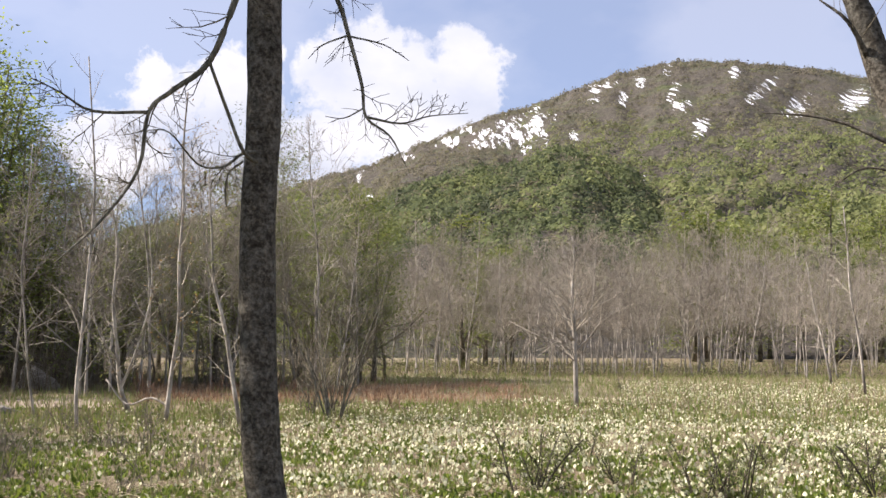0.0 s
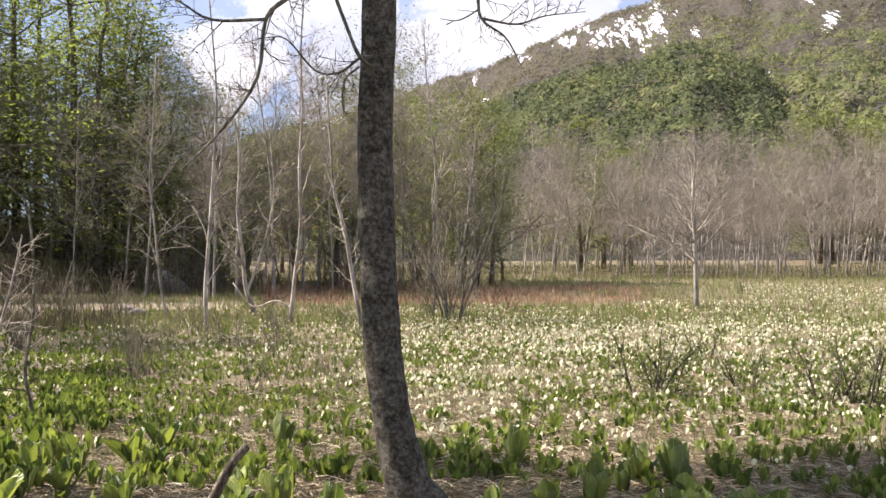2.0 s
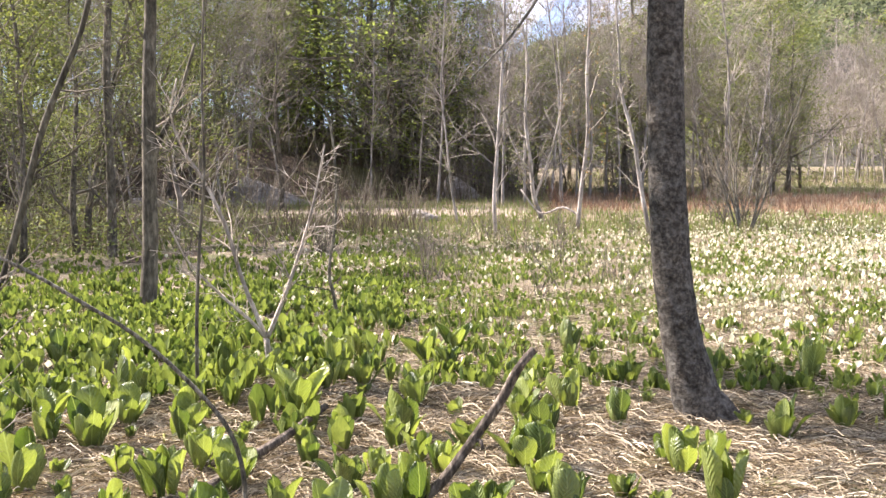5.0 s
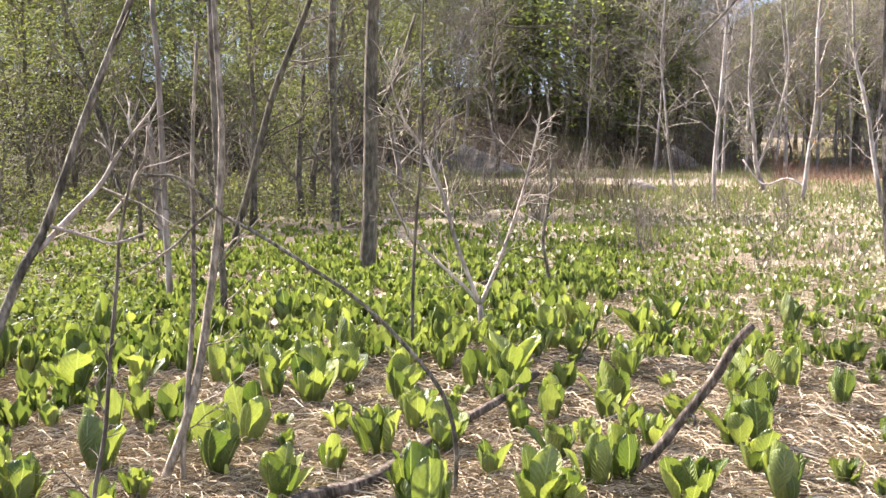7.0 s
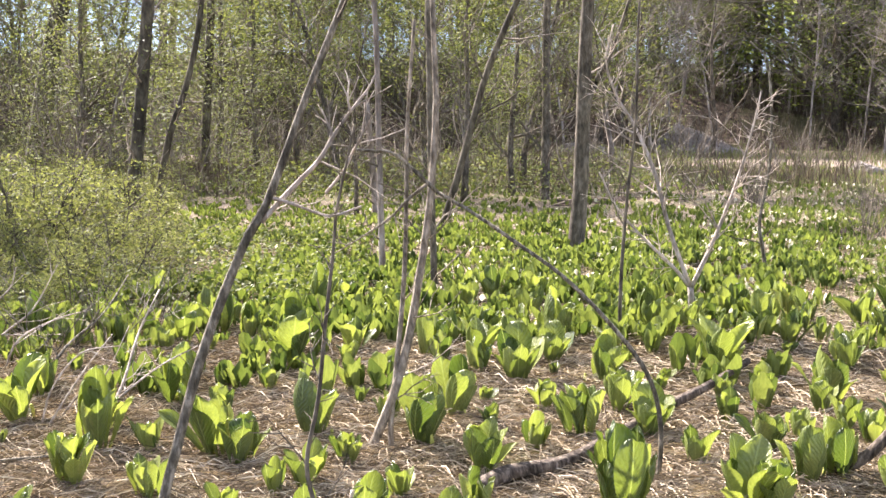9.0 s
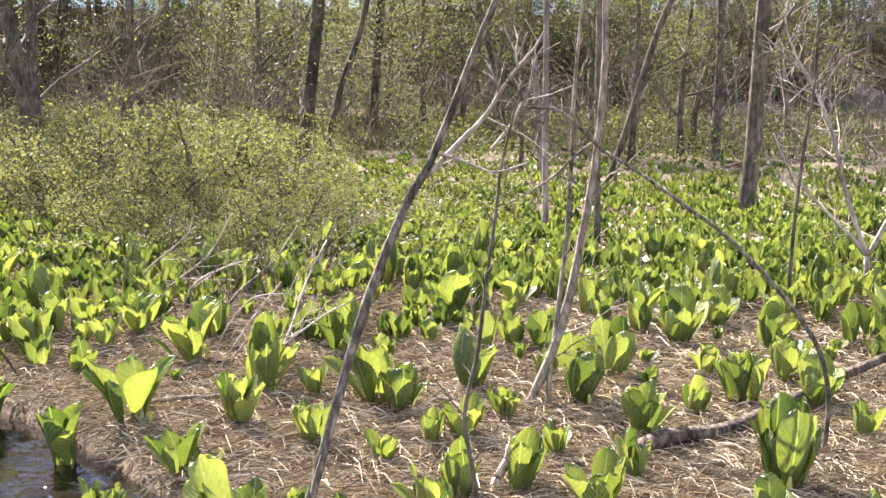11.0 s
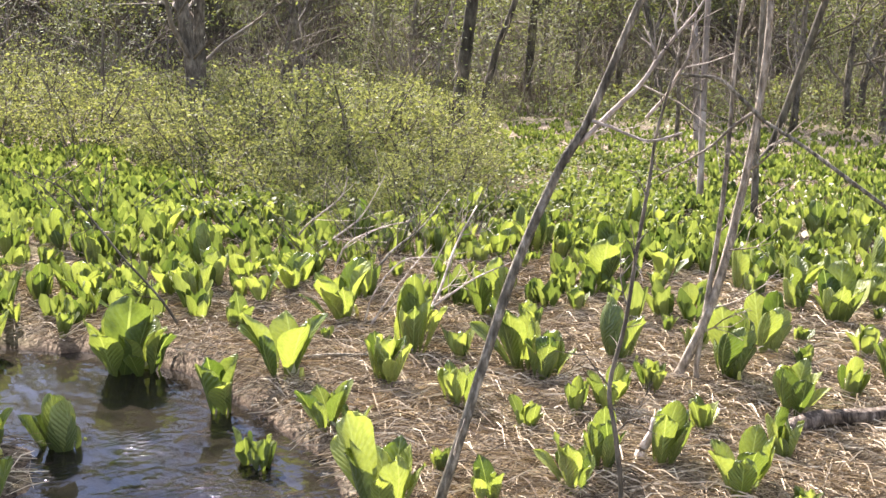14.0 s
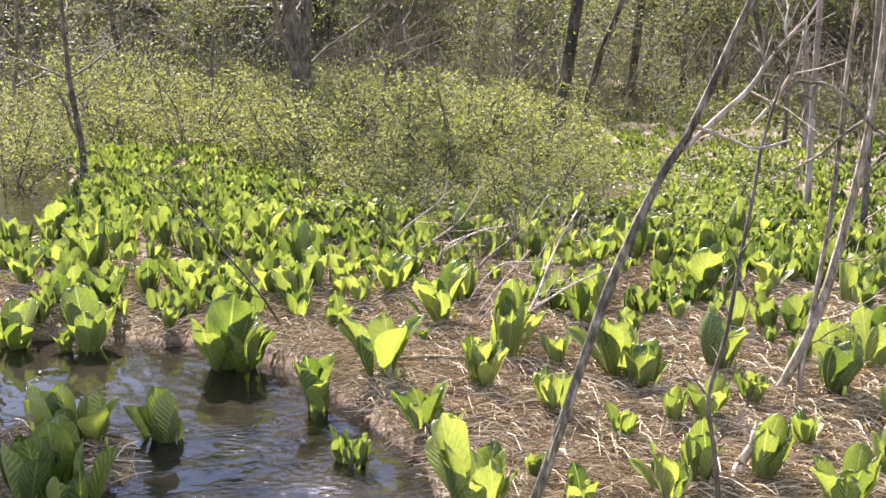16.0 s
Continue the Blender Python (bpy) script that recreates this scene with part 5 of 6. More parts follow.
def shade_crown(root, foot, z0, z1, reach, count, low=None):
    """Added shade: a leafy crown of single limbs high above a trunk's foot, unseen."""
    top, twigs, tips = Tubes(), Tubes(), []
    stem(top, [low or (*foot.xy, z0 - 2.0), (foot.x + 0.1, foot.y, z0), (foot.x, foot.y + 0.1, z1)], 0.075, 0.03, rng, 0, 0)
    obj("trunk", top.v, top.f, BROWN_BARK, root)
    for k in range(count):
        q, z = 2.4 * k + rng.uniform(-0.3, 0.3), z0 + (z1 - z0) * k / count
        r = reach * rng.uniform(0.75, 1.1)
        one = Tubes()
        stem(one, [(foot.x, foot.y, z), (foot.x + math.cos(q) * r * 0.5, foot.y + math.sin(q) * r * 0.5, z + 0.5), (foot.x + math.cos(q) * r, foot.y + math.sin(q) * r, z + 0.8)],
             0.035, 0.01, rng, 9, 1.1, twigs, 5, 0.08, depth=2, tips=tips)
        obj("limb", one.v, one.f, BROWN_BARK, root)
    obj("crown", twigs.v, twigs.f, TWIG, root)
    v, f = leaf_cloud(rng, tips, 8, 0.3, 0.075)
    obj("foliage", v, f, YOUNG_LEAF, root, "unseen leaves high up, added to shade the ground", shade=False)


# crown above the view, added to shade the ground right of the alder
shade_crown(tall_sapling, Vector((-6.9, 8.2)), 5.8, 9.2, 2.4, 10, (-6.86, 7.27, 2.8))
# a tree just out of view, added only to shade the tussock
unseen_shade_tree = single("alder_tree", "unseen slender tree by the brook, added to shade the tussock", "tree", BROWN_BARK, [
    ([(-10.2, 0.42, -0.12), (-10.15, 0.5, 1.4), (-10.1, 0.65, 2.8)], 0.07, 0.055, 0, 0)])
shade_crown(unseen_shade_tree, Vector((-10.1, 0.72)), 4.6, 6.2, 0.6, 5, (-10.1, 0.65, 2.8))

# ---- rocks by the path ----
def rock(size, p, seed, label):
    bm = bmesh.new()
    bmesh.ops.create_icosphere(bm, subdivisions=4, radius=1.0)
    for v in bm.verts:
        n = noise.fractal(v.co * 1.1 + Vector((seed, 0, 0)), 1.0, 2.0, 4)
        v.co *= 1 + 0.22 * n
        v.co.z = max(min(v.co.z, 0.58 - 0.62 * v.co.x + 0.06 * n), -0.35)     # one long sloping face
        v.co = Vector((v.co.x * size[0], v.co.y * size[1], v.co.z * size[2]))
    me = bpy.data.meshes.new("rock")
    bm.to_mesh(me)
    bm.free()
    me.materials.append(ROCK)
    ob = new("rock", me)
    ob.matrix_basis = Matrix.LocRotScale(p, Euler((0, 0, radians(30))), None)
    return tagged(ob, label, "rock")


rock((2.0, 1.2, 1.35), polar(29.6, 41.5, -0.1), 2.0, "large sloping grey rock slab below the bank")
rock((0.8, 0.7, 0.9), polar(19.8, 43.0, 0.2), 5.0, "grey boulder in the shade of the bank")
rock((0.5, 0.35, 0.3), polar(21.6, 29.5, 0.05), 8.0, "dark mossy stone at the meadow's edge")
rock((1.1, 0.6, 0.35), polar(35.0, 40.0, 0.1), 3.0, "low flat grey rock beside the path")

# ---- skunk cabbages ----
RISE = (0.0, 0.12, 0.26, 0.42, 0.58, 0.72, 0.85, 0.94, 0.985, 1.0)
WIDE = (0.13, 0.17, 0.36, 0.66, 0.90, 1.0, 0.94, 0.74, 0.48, 0.18)


def leaf_grid(rng, H, W, belly, flare, cup, nu=6, fine=True):
    """A broad upright leaf with a rounded tip on a narrow stalk, hollow towards the plant's middle. x is outwards:
    it swells by belly halfway up and turns outwards (or in, below 0) by flare at the tip."""
    v, f = [], []
    rows = list(zip(RISE, WIDE)) if fine else ([(0.0, 0.14), (0.38, 0.62), (0.74, 1.0), (1.0, 0.42)] if nu > 2 else [(0.0, 0.16), (0.62, 1.0), (1.0, 0.45)])
    ph, wav, skew, twist = rng.uniform(0, 6.28), rng.uniform(0.02, 0.06), rng.gauss(0, 0.10), rng.gauss(0, 0.25)
    for t, w in rows:
        w *= W
        x0 = 0.010 + H * (belly * math.sin(math.pi * 0.62 * t) + flare * t ** 3)
        z0 = H * (t - 0.25 * abs(flare) * t ** 3)
        for i in range(nu + 1):
            u = 2 * i / nu - 1
            th = u * (0.45 + cup)
            y = w * math.sin(th) / (0.45 + cup) * 1.12 + skew * H * t * t
            x = x0 - w * (1 - math.cos(th)) * 1.05 + twist * y * t + wav * H * math.sin(9 * t + ph + 2.0 * u) * abs(u) * t - (0.004 if u == 0 and fine else 0)
            v.append((x, y, z0 + wav * H * 0.6 * math.sin(3 * u + ph) * t - 0.05 * H * u * u * t))
    n = len(rows)
    for j in range(n - 1):
        for i in range(nu):
            a = j * (nu + 1) + i
            f.append((a, a + 1, a + nu + 2, a + nu + 1))
    return v, f


def spathe_grid(rng, H, nu=4, fine=True):
    return leaf_grid(rng, H, H * 0.42, rng.uniform(0.1, 0.4), rng.uniform(-0.3, 0.2), 0.7, nu, fine)


def leaf_part(v, f, root, nu=6):
    """One leaf as a mesh, with its length and width laid out for the veins."""
    ob = obj("leaf", v, f, GREEN_LEAF, root)
    at = [(i / nu, t) for t in RISE for i in range(nu + 1)]
    layer = ob.data.uv_layers.new(name="leaf")
    for loop in ob.data.loops:
        layer.data[loop.index].uv = at[loop.vertex_index]
    return ob


def spin(v, a, tilt=0.0, off=(0, 0, 0)):
    m = Matrix.Translation(off) @ Matrix.Rotation(a, 4, "Z") @ Matrix.Rotation(tilt, 4, "Y")
    return [tuple(m @ Vector(p)) for p in v]


def plant_leaves(rng, nu, fine, size=1.0, count=None, wide=1.0):
    """A tight upright head: the outer leaves swell and open, the inner ones stand close and higher."""
    out = []
    count = count or rng.randint(7, 10)
    hubs = [(rng.gauss(0, 0.022), rng.gauss(0, 0.022)) for _ in range(2)]
    for k in range(count):
        hub = hubs[k % 2]
        a = k * 2.4 + rng.uniform(-0.5, 0.5)
        inner = k / count
        H = size * rng.uniform(0.23, 0.33) * (0.78 + 0.32 * inner)
        flare = rng.uniform(-0.12, 0.16) if rng.random() < 0.75 else rng.uniform(0.2, 0.45) * (1 - 0.6 * inner)
        v, f = leaf_grid(rng, H, H * rng.uniform(0.20, 0.27), (0.30 - 0.19 * inner) * rng.uniform(0.7, 1.25) * wide, flare, rng.uniform(0.3, 0.9), nu, fine)
        out.append((spin(v, a, 0, (math.cos(a) * 0.02 + hub[0], math.sin(a) * 0.02 + hub[1], -0.02)), f))
    return out


rng = random.Random(21)
protos = []
for i in range(12):
    root = new("skunk_cabbage")
    for v, f in plant_leaves(rng, 6, True, wide=rng.uniform(0.8, 1.2)):
        leaf_part(v, f, root)
    if i in (1, 3, 5, 8, 10):
        H = rng.uniform(0.09, 0.13)
        q = rng.uniform(0, 6.28)
        off = (math.cos(q) * 0.1, math.sin(q) * 0.1, -0.01)
        v, f = spathe_grid(rng, H)
        sp = obj("spathe", spin(v, q + 3.0, rng.uniform(0.2, 1.3), off), f, SPATHE, root, "white hooded spathe")
        tb = Tubes()
        tb.add([Vector(off), Vector(off) + Vector((0.005, 0, H * 0.3)), Vector(off) + Vector((0.005, 0.0, H * 0.62))], [0.006, 0.011, 0.007], 6)
        obj("spadix", tb.v, tb.f, SPADIX, sp, "yellow-green spadix")
    protos.append(root)


shoots = []
for i in range(2):
    root = new("skunk_cabbage")
    for v, f in plant_leaves(rng, 6, True, 1.0, 4, wide=0.4):
        leaf_part(v, f, root)
    shoots.append(root)


def blocked(x, y, near=0.0):
    return in_stream(x, y) > -0.05 + near


def clear_of(p, places, gap):
    return all((p[0] - q[0]) ** 2 + (p[1] - q[1]) ** 2 > gap * gap for q in places)


# by the water and round the camera's foreground: each plant a thing
BROOK_SIDE = [(85.8, 6.06, 1.25), (85.2, 3.89, 1.16), (85.1, 7.39, 0.84), (83.9, 4.57, 1.03), (83.5, 7.95, 0.9), (83.4, 3.97, 1.25), (83.3, 5.92, 0.55), (82.3, 4.57, 0.93), (82.1, 5.94, 1.25), (81.9, 7.9, 0.97), (80.5, 7.32, 0.83), (79.0, 6.97, 0.93), (78.4, 4.7, 0.86), (78.2, 6.24, 1.15), (77.0, 7.05, 1.01), (75.5, 5.45, 1.25), (74.7, 7.37, 0.84), (74.2, 5.44, 1.18), (72.9, 7.03, 0.94), (71.6, 6.31, 0.79), (70.8, 4.77, 1.25), (70.6, 7.17, 0.95), (69.4, 6.07, 1.0), (69.3, 4.19, 0.66), (69.1, 7.34, 0.83), (68.3, 4.12, 0.55), (68.2, 6.7, 1.03), (67.5, 5.22, 1.25)]
BROOK_BANK = [(66.0, 7.26, 0.76), (65.1, 4.54, 0.74), (64.2, 6.31, 1.16), (63.5, 4.45, 0.78), (62.3, 3.67, 1.12), (61.7, 5.07, 0.96), (60.5, 5.59, 0.99), (58.8, 4.05, 0.77), (57.8, 5.48, 0.92), (56.4, 6.4, 1.05), (56.0, 3.79, 0.78), (54.7, 5.35, 1.01), (54.2, 4.48, 0.87), (53.2, 5.2, 1.03), (51.6, 6.57, 0.69), (51.6, 3.91, 0.67), (51.4, 4.68, 0.71), (50.6, 7.2, 1.09), (49.9, 4.79, 0.87), (49.9, 4.08, 0.69), (49.5, 5.9, 0.69), (47.6, 7.02, 1.2), (46.9, 6.23, 0.84), (46.5, 4.22, 1.14), (45.6, 5.83, 0.68), (43.6, 5.41, 1.18), (42.6, 4.05, 1.03), (42.0, 5.88, 1.03)]
SAPLING_FOOT = [(40.5, 6.18, 0.84), (39.4, 4.0, 0.93), (38.6, 6.7, 1.03), (37.5, 5.29, 0.89), (36.8, 7.31, 0.83), (35.4, 5.6, 1.1), (34.3, 6.76, 0.91), (33.4, 6.06, 0.94), (33.2, 4.5, 1.25)]
CLEARING = [(64.3, 7.85, 0.89), (60.0, 6.02, 0.82), (51.6, 7.73, 0.88), (50.5, 7.53, 1.0), (47.2, 7.5, 0.85), (40.5, 5.02, 1.01), (40.1, 5.62, 0.99), (36.6, 7.92, 1.04), (33.7, 7.64, 0.87), (31.1, 6.97, 0.8), (29.3, 5.24, 1.04)]
LOG_SIDE = [(28.7, 7.81, 1.03), (27.7, 5.98, 0.81), (27.0, 7.88, 1.04), (26.7, 4.66, 1.04), (26.1, 6.81, 0.98), (26.0, 5.52, 0.76), (25.1, 4.67, 0.95), (24.4, 5.77, 0.73), (23.8, 5.08, 0.81), (23.1, 6.64, 1.02), (22.5, 5.2, 0.93)]
MIDDLE = [(49.3, 5.51, 0.98), (42.6, 6.95, 0.93), (33.5, 5.13, 0.82), (33.1, 6.45, 0.74), (32.8, 7.34, 0.84), (22.4, 7.95, 1.2), (22.1, 6.0, 0.93), (20.7, 5.74, 0.9), (20.1, 7.09, 0.67), (18.9, 4.9, 0.99), (18.4, 8.01, 0.75), (17.2, 5.89, 1.03)]
SHRUB_FOOT = [(16.7, 6.57, 0.88), (15.9, 5.86, 1.25), (15.5, 6.66, 0.77), (14.1, 7.26, 0.83), (11.7, 7.54, 0.85), (11.3, 5.42, 0.64), (11.2, 8.31, 0.78), (10.3, 7.5, 0.85), (9.7, 5.29, 0.84), (8.4, 5.96, 1.25), (6.8, 5.39, 1.06)]
TRUNK = [(28.0, 7.22, 1.23), (23.3, 6.38, 0.86), (22.3, 7.52, 0.92), (9.9, 8.1, 0.76), (9.4, 6.22, 0.72), (6.7, 6.29, 0.73), (5.3, 6.99, 0.93), (5.0, 8.79, 0.66), (0.7, 7.26, 0.69), (-1.5, 7.35, 0.84), (-1.8, 8.71, 0.65), (-4.0, 8.11, 0.84), (-4.0, 6.68, 0.77), (-5.9, 6.68, 1.15), (-8.0, 6.62, 1.14), (-8.0, 10.32, 0.76), (-9.8, 6.83, 1.17)]
NEAR = BROOK_SIDE + BROOK_BANK + SAPLING_FOOT + CLEARING + LOG_SIDE + MIDDLE + SHRUB_FOOT + TRUNK
placed = []
for az, d, s in NEAR:
    p = polar(az, d)
    if in_stream(p.x, p.y) > 0.05:      # rooted in the bed, below the surface
        p *= 1.035
    placed.append((p.x, p.y, s))
tries = 0
while len(placed) < len(NEAR) + 30 and tries < 4000:      # between those by the path
    tries += 1
    p = polar(rng.uniform(8, 84), rng.uniform(3.5, 6.6))
    if not blocked(p.x, p.y) and clear_of(p, placed, 0.36):
        placed.append((p.x, p.y, rng.uniform(0.5, 0.85)))
while len(placed) < 290 and tries < 20000:
    tries += 1
    az = rng.uniform(-8, 92)
    d = math.sqrt(rng.uniform(6.5 ** 2, 9.6 ** 2))
    p = polar(az, d)
    if blocked(p.x, p.y) or not clear_of(p, placed, 0.26) or (az < 24 and rng.random() < 0.75):
        continue
    if noise.noise(Vector((p.x * 0.8, p.y * 0.8, 7))) < -0.22 + (0.2 if 8 < az < 24 and d > 6 else 0):
        continue
    placed.append((p.x, p.y, rng.uniform(0.65, 1.05)))
pused = set()
for x, y, s in placed:
    i = rng.randrange(len(protos))
    wet = in_stream(x, y) > 0.05
    m = Matrix.LocRotScale((x, y, -0.075 if wet else ground_z(x, y) + 0.01), Euler((rng.gauss(0, 0.07), rng.gauss(0, 0.07), rng.uniform(0, 6.28))), (s * 0.92, s * 0.92, s * rng.uniform(0.85, 1.06)))
    closed = in_stream(x, y) > 0.22 and len(pused & {100, 101}) < 2
    i = 100 + len(pused & {100, 101}) if closed else i
    kind_of = shoots[i - 100] if closed else protos[i]
    if i in pused:
        ob = copy_thing(kind_of, m)
    else:
        ob = kind_of
        ob.matrix_basis = m
        pused.add(i)
    tagged(ob, "skunk cabbage standing in the brook" if wet else "skunk cabbage with upright bright green leaves in straw", "plant", "skunk cabbages")


# the rest of the marsh: too many to count
def scatter(name, protos_, places, mat, label, category):
    """Copies of plain meshes joined into one, placed by (kind, x, y, z, turn, scale)."""
    vs, fs, base = [], [], 0
    arr = [(np.array(v, dtype=np.float64), np.array(f, dtype=np.int64)) for v, f in protos_]
    for k, x, y, z, q, s in places:
        v, f = arr[k]
        c, sn = math.cos(q) * s, math.sin(q) * s
        vs.append(np.stack([v[:, 0] * c - v[:, 1] * sn + x, v[:, 0] * sn + v[:, 1] * c + y, v[:, 2] * s + z], 1))
        fs.append(f + base)
        base += len(v)
    me = bpy.data.meshes.new(name)
    V, F = np.concatenate(vs), np.concatenate(fs)
    me.vertices.add(len(V))
    me.vertices.foreach_set("co", V.astype(np.float32).ravel())
    w = F.shape[1]
    me.loops.add(F.size)
    me.loops.foreach_set("vertex_index", F.astype(np.int32).ravel())
    me.polygons.add(len(F))
    me.polygons.foreach_set("loop_start", np.arange(0, F.size, w, dtype=np.int32))
    me.polygons.foreach_set("loop_total", np.full(len(F), w, dtype=np.int32))
    me.polygons.foreach_set("use_smooth", np.ones(len(F), dtype=bool))
    me.materials.append(mat)
    me.update(calc_edges=True)
    me.validate()
    return tagged(new(name, me), label, category, kind="stuff")


low = []
for i in range(8):
    v, f = [], []
    for lv, lf in plant_leaves(rng, 2, False, 1.0, rng.randint(3, 5)):
        f += [tuple(a + len(v) for a in q) for q in lf]
        v += lv
    low.append((v, f))
# thick stands between the single plants
stand = []
for i in range(10):
    v, f = [], []
    for lv, lf in plant_leaves(rng, 3, False, 1.0, rng.randint(6, 9)):
        f += [tuple(a + len(v) for a in q) for q in lf]
        v += lv
    stand.append((v, f))
spots = []
while len(spots) < 2100:
    az = rng.uniform(23, 96) if rng.random() < 0.8 else rng.uniform(56, 94)
    d = math.sqrt(rng.uniform(6.4 ** 2, 15 ** 2))
    p = polar(az, d)
    thick = noise.noise(Vector((p.x * 0.55, p.y * 0.55, 17))) + 0.5 * noise.noise(Vector((p.x * 1.5, p.y * 1.5, 4)))
    if blocked(p.x, p.y) or thick < 0.0 - 0.2 * smooth(d, 7, 11) - 0.2 * smooth(az, 58, 70) or not clear_of(p, placed, 0.2):
        continue
    spots.append((rng.randrange(10), p.x, p.y, ground_z(p.x, p.y), rng.uniform(0, 6.28), rng.uniform(0.5, 0.85) * (1 - 0.25 * smooth(d, 9, 14))))
scatter("skunk_cabbage_stand", stand, spots, GREEN_FAR, "thick stands of green skunk cabbage leaves", "plants")
spots = []
while len(spots) < 14500:
    white = rng.random() < 0.42     # among the flowers, or on the greener side
    az = rng.uniform(-24, 26) + rng.gauss(0, 2) if white else rng.uniform(14, 94)
    if not white and az < 23 + rng.gauss(0, 4):
        continue
    d = math.sqrt(rng.uniform(8.0 ** 2, 32 ** 2)) if rng.random() < 0.5 else rng.uniform(7.8, 19)
    p = polar(az, d)
    if (az > 52 and d < 12.5 or az < 26 and d < 11.5) and rng.random() < 0.6:
        continue
    if az > 26 and d > 25 or blocked(p.x, p.y):
        continue
    gap = 0.22 if 22 < az < 32 and 9 < d < 12 else 0
    if noise.noise(Vector((p.x * 0.5, p.y * 0.5, 7))) + 0.6 * noise.noise(Vector((p.x * 1.6, p.y * 1.6, 4))) < -0.3 + gap - (0.0 if white else 0.25 * smooth(d, 12, 16)):
        continue
    size = rng.uniform(0.42, 0.8) * (1 - 0.35 * smooth(d, 9, 14)) * (0.7 if white else 0.85)
    spots.append((rng.randrange(8), p.x, p.y, ground_z(p.x, p.y), rng.uniform(0, 6.28), size))
scatter("skunk_cabbage_field", low, spots, GREEN_FAR, "dense field of green skunk cabbage leaves", "plants")

hood = []
for _ in range(8):
    v, f = spathe_grid(rng, rng.uniform(0.036, 0.054), 2, False)
    hood.append((spin([(x, y * 1.35, z) for x, y, z in v], 0.0, rng.uniform(-0.9, 0.9)), f))
spots = []
while len(spots) < 13000:
    az = rng.uniform(-26, 62)
    d = math.sqrt(rng.uniform(8.5 ** 2, 52 ** 2)) if rng.random() < 0.6 else rng.uniform(8.5, 26)
    keep = 1.0
    if az > 20:
        keep *= 0.85 - (0.74 - 0.3 * (1 - smooth(d, 11, 15))) * smooth(az, 24, 34)
        if d > 26:
            continue
    keep *= 1 - 0.9 * smooth(d, 30, 36) * smooth(az, -4, 1)
    keep *= (0.15 + 0.85 * smooth(d, 8.5, 15) + 0.9 * smooth(az, 22, 27) * (1 - smooth(d, 11, 15))) * (1 - 0.72 * smooth(az, 7, 13) * (1 - smooth(az, 22, 28)))
    p = polar(az, d)
    keep *= 0.35 + 0.9 * smooth(noise.noise(Vector((p.x * 0.35, p.y * 0.35, 2))) + 0.5 * noise.noise(Vector((p.x * 1.3, p.y * 1.3, 8))), -0.5, 0.25)
    keep *= (1 - 0.75 * smooth(az, 40, 52)) * (1 - 0.7 * smooth(az, 19, 24) * smooth(d, 11, 16))
    if d > 30 + 6 * smooth(-az, 0, 9) + 4 * noise.noise(Vector((az * 0.4, d * 0.2, 3))) and az > -9:
        continue
    if rng.random() > keep or blocked(p.x, p.y):
        continue
    spots.append((rng.randrange(6), p.x, p.y, ground_z(p.x, p.y) + rng.uniform(-0.01, 0.07), rng.uniform(0, 6.28), rng.uniform(0.75, 1.25)))
for _ in range(3000):      # towards the far side of the meadow
    az, d = rng.uniform(-26, 4), rng.uniform(17, 46)
    p = polar(az, d)
    if d > 30 + 8 * smooth(-az, 0, 9) + 4 * noise.noise(Vector((az * 0.4, d * 0.2, 3))) and az > -9:
        continue
    if noise.noise(Vector((p.x * 0.3, p.y * 0.3, 2))) > -0.15:
        spots.append((rng.randrange(6), p.x, p.y, ground_z(p.x, p.y) + rng.uniform(0.02, 0.1), rng.uniform(0, 6.28), rng.uniform(0.9, 1.5)))
scatter("white_flower_field", hood, spots, SPATHE, "white hooded skunk cabbage flowers covering the meadow", "flowers")

# ---- straw ----
def straw_blade(rng, L, w):
    v, f = [], []
    b, h = rng.uniform(-0.05, 0.05) * L, rng.uniform(0.004, 0.035)
    for i in range(3):
        t = i / 2
        x, y, z = (t - 0.5) * L, b * math.sin(math.pi * t), h * math.sin(math.pi * t) + 0.006
        v += [(x, y - w, z), (x, y + w, z + 0.003)]
        if i:
            f.append((2 * i - 2, 2 * i - 1, 2 * i + 1, 2 * i))
    return v, f


blades = [straw_blade(rng, rng.uniform(0.06, 0.30), rng.uniform(0.0005, 0.0011)) for _ in range(24)]
spots = []
while len(spots) < 130000:
    az = rng.uniform(-14, 96)
    d = rng.uniform(3.2, 14) if rng.random() < 0.6 else rng.uniform(3.2, 8)
    p = polar(az, d)
    if blocked(p.x, p.y, -0.02 - 0.16 * rng.random()):
        continue
    heap = 0.04 * smooth(noise.noise(Vector((p.x * 1.3, p.y * 1.3, 31))), 0.0, 0.5)
    spots.append((rng.randrange(24), p.x, p.y, ground_z(p.x, p.y) + rng.uniform(-0.004, 0.02 + heap), rng.uniform(0, 6.28), rng.uniform(0.7, 1.3)))
scatter("straw", blades, spots, STRAW, "flattened dry straw covering the marsh ground", "straw")


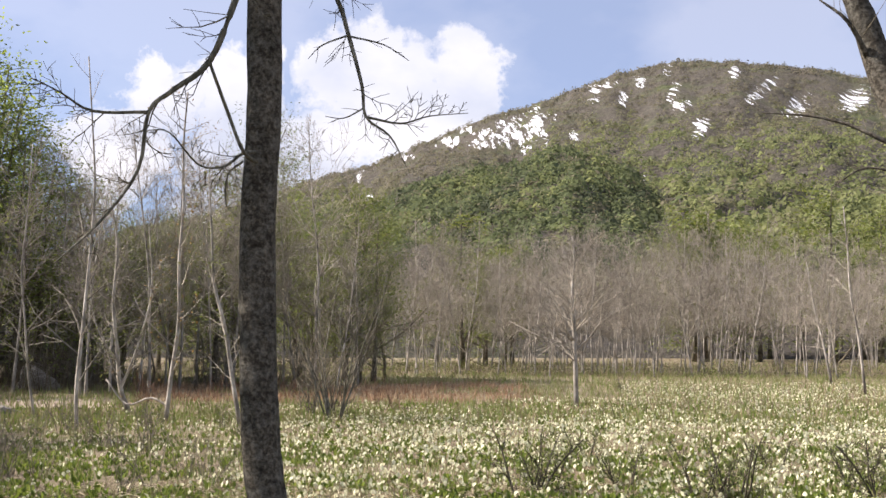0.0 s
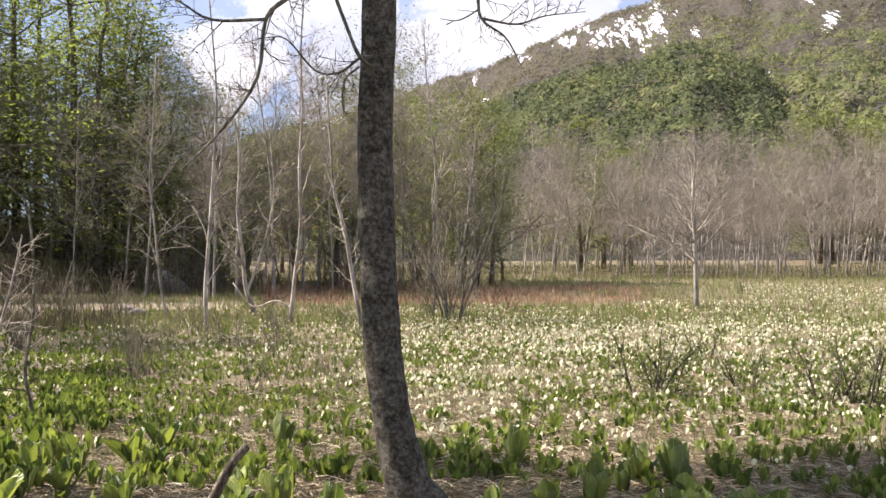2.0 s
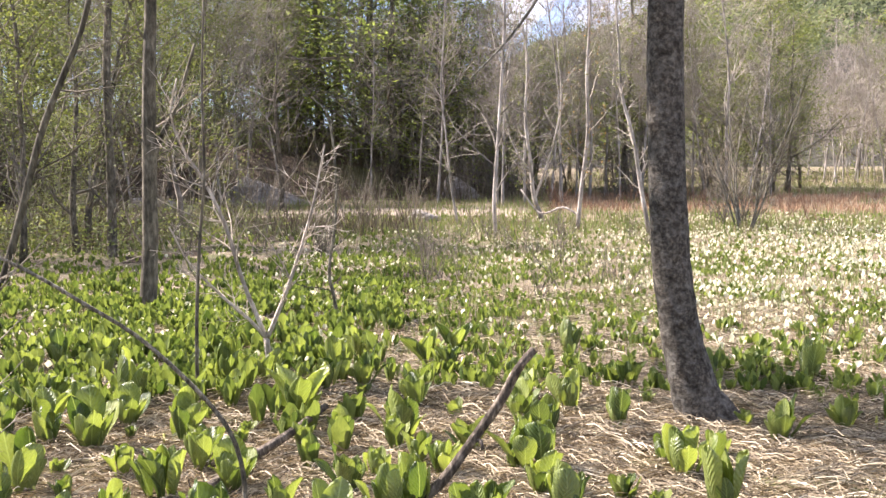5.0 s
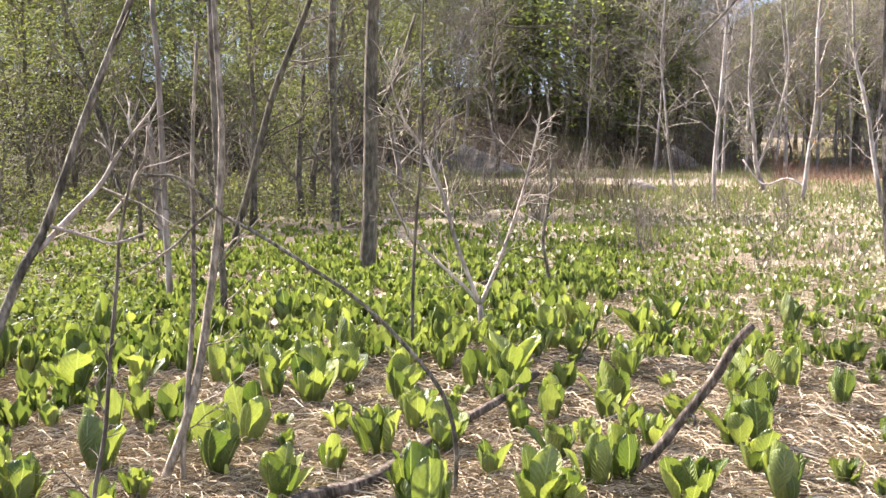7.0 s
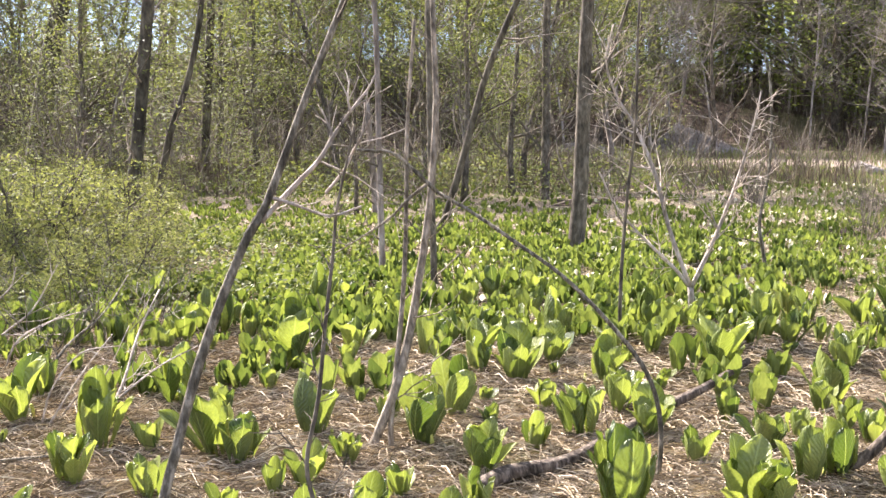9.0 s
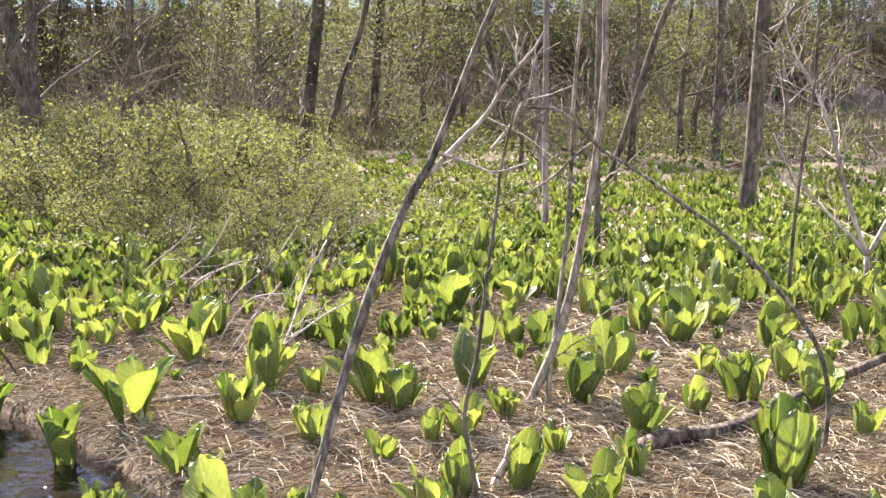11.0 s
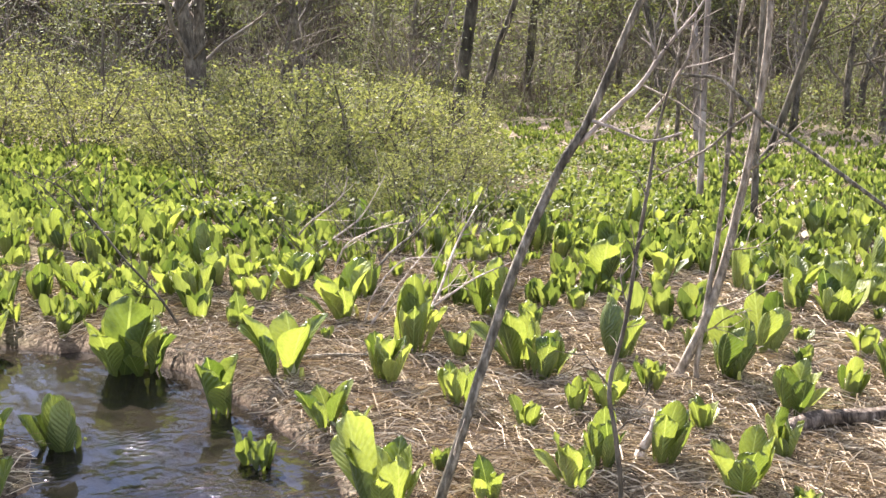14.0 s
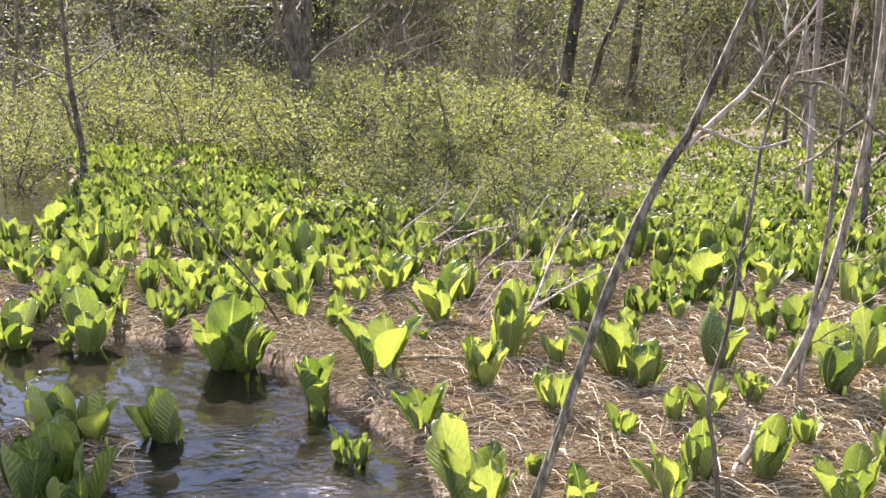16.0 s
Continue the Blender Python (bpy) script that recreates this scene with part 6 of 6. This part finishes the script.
# ---- grasses and undergrowth: too many to count ----
def tuft(rng, H, n, spread, w):
    v, f = [], []
    for _ in range(n):
        q, r = rng.uniform(0, 6.28), rng.uniform(0, spread)
        x, y, h = math.cos(q) * r, math.sin(q) * r, H * rng.uniform(0.5, 1.1)
        a, lx, ly = rng.uniform(0, 6.28), rng.gauss(0, 0.25) * h, rng.gauss(0, 0.25) * h
        dx, dy = math.cos(a) * w, math.sin(a) * w
        k = len(v)
        v += [(x - dx, y - dy, -0.03), (x + dx, y + dy, -0.03), (x + dx * 0.5 + lx, y + dy * 0.5 + ly, h), (x - dx * 0.5 + lx, y - dy * 0.5 + ly, h)]
        f.append((k, k + 1, k + 2, k + 3))
    return v, f


grass = [tuft(rng, rng.uniform(0.10, 0.2), 5, 0.2, 0.008) for _ in range(10)]
spots, rust = [], []
while len(spots) < 10000:
    az, d = rng.uniform(-27, 34), rng.uniform(24, 66)
    if az > 16 and d > 44:
        continue
    p = polar(az, d)
    patch = noise.noise(Vector((p.x * 0.12, p.y * 0.12, 3)))
    item = (rng.randrange(10), p.x, p.y, ground_z(p.x, p.y), rng.uniform(0, 6.28), rng.uniform(0.8, 1.6))
    if -4 < az < 15 and 31 < d < 48 and patch > -0.1:
        rust.append(item)
    else:
        spots.append(item)
for _ in range(7000):      # between the flowers
    az, d = rng.uniform(-27, 26), math.sqrt(rng.uniform(9.0 ** 2, 28 ** 2))
    p = polar(az, d)
    spots.append((rng.randrange(10), p.x, p.y, ground_z(p.x, p.y), rng.uniform(0, 6.28), rng.uniform(0.5, 0.9)))
for _ in range(900):      # the flattened brown patch before the trees
    az, d = rng.uniform(-5, 14), rng.uniform(30, 48)
    p = polar(az, d)
    if noise.noise(Vector((p.x * 0.12, p.y * 0.12, 3))) > -0.2:
        rust.append((rng.randrange(10), p.x, p.y, ground_z(p.x, p.y), rng.uniform(0, 6.28), rng.uniform(0.7, 1.3)))
scatter("marsh_grass", grass, spots, GRASS, "low marsh grass, half green and half dry", "grass")
scatter("rusty_grass", grass, rust, RUST, "flattened rust-brown dry grass", "grass")
under = [tuft(rng, rng.uniform(0.8, 1.7), 9, 0.6, 0.010) for _ in range(10)]
spots = []
while len(spots) < 8500:
    az = rng.uniform(-28, 95)
    d = rng.uniform(60, 100) if az < 14 else rng.uniform(41, 66) if az < 22 else (rng.uniform(24, 27.5) if az < 31 else rng.uniform(26, 34)) if rng.random() < 0.35 else rng.uniform(40, 72)
    p = polar(az, d)
    spots.append((rng.randrange(10), p.x, p.y, ground_z(p.x, p.y), rng.uniform(0, 6.28), rng.uniform(0.5, 1.2)))
near = [s for s in spots if math.degrees(math.atan2(-s[1], s[2])) > 18]
spots = [s for s in spots if math.degrees(math.atan2(-s[1], s[2])) <= 18]
low_brush = [tuft(rng, rng.uniform(0.3, 0.8), 9, 0.6, 0.006) for _ in range(10)]
herbs = [leaf_cloud(rng, [Vector((rng.gauss(0, 0.3), rng.gauss(0, 0.3), rng.uniform(0.0, 0.45))) for _ in range(14)], 1, 0.05, 0.035) for _ in range(8)]
green = []
while len(green) < 2600:
    az, d = rng.uniform(30, 95), rng.uniform(19, 33)
    p = polar(az, d)
    if noise.noise(Vector((p.x * 0.25, p.y * 0.25, 12))) > -0.1:
        green.append((rng.randrange(8), p.x, p.y, ground_z(p.x, p.y), rng.uniform(0, 6.28), rng.uniform(0.8, 1.5)))
scatter("herbs", herbs, green, YOUNG_LEAF, "low olive-green herbs and seedlings before the path", "undergrowth")
for _ in range(2200):
    az = rng.uniform(34, 95)
    p = polar(az, rng.uniform(21, 33))
    near.append((rng.randrange(10), p.x, p.y, ground_z(p.x, p.y), rng.uniform(0, 6.28), rng.uniform(0.5, 1.2)))
edge = []
for _ in range(1300):
    p = polar(rng.uniform(-28, 14), rng.uniform(57, 82))
    edge.append((rng.randrange(8), p.x, p.y, ground_z(p.x, p.y), rng.uniform(0, 6.28), rng.uniform(0.8, 2.0)))
for _ in range(900):       # at the shrubs' feet
    az = rng.uniform(47, 70)
    p = polar(az, rng.uniform(9.0, 15.0))
    if not blocked(p.x, p.y):
        edge.append((rng.randrange(8), p.x, p.y, ground_z(p.x, p.y), rng.uniform(0, 6.28), rng.uniform(0.5, 0.9)))
scatter("seedlings", herbs, edge, YOUNG_LEAF, "low green seedlings under the trees and shrubs", "undergrowth")
scatter("low_thicket", low_brush, [s for s in near if math.hypot(s[1], s[2]) <= 36], THICKET_MAT, "low leafless brown thicket before the path", "undergrowth")
scatter("thicket", under, [s for s in near if math.hypot(s[1], s[2]) > 36], THICKET_MAT, "leafless brown thicket covering the bank", "undergrowth")
scatter("undergrowth", low_brush, spots, THICKET_MAT, "thin dry undergrowth below the trees", "undergrowth")
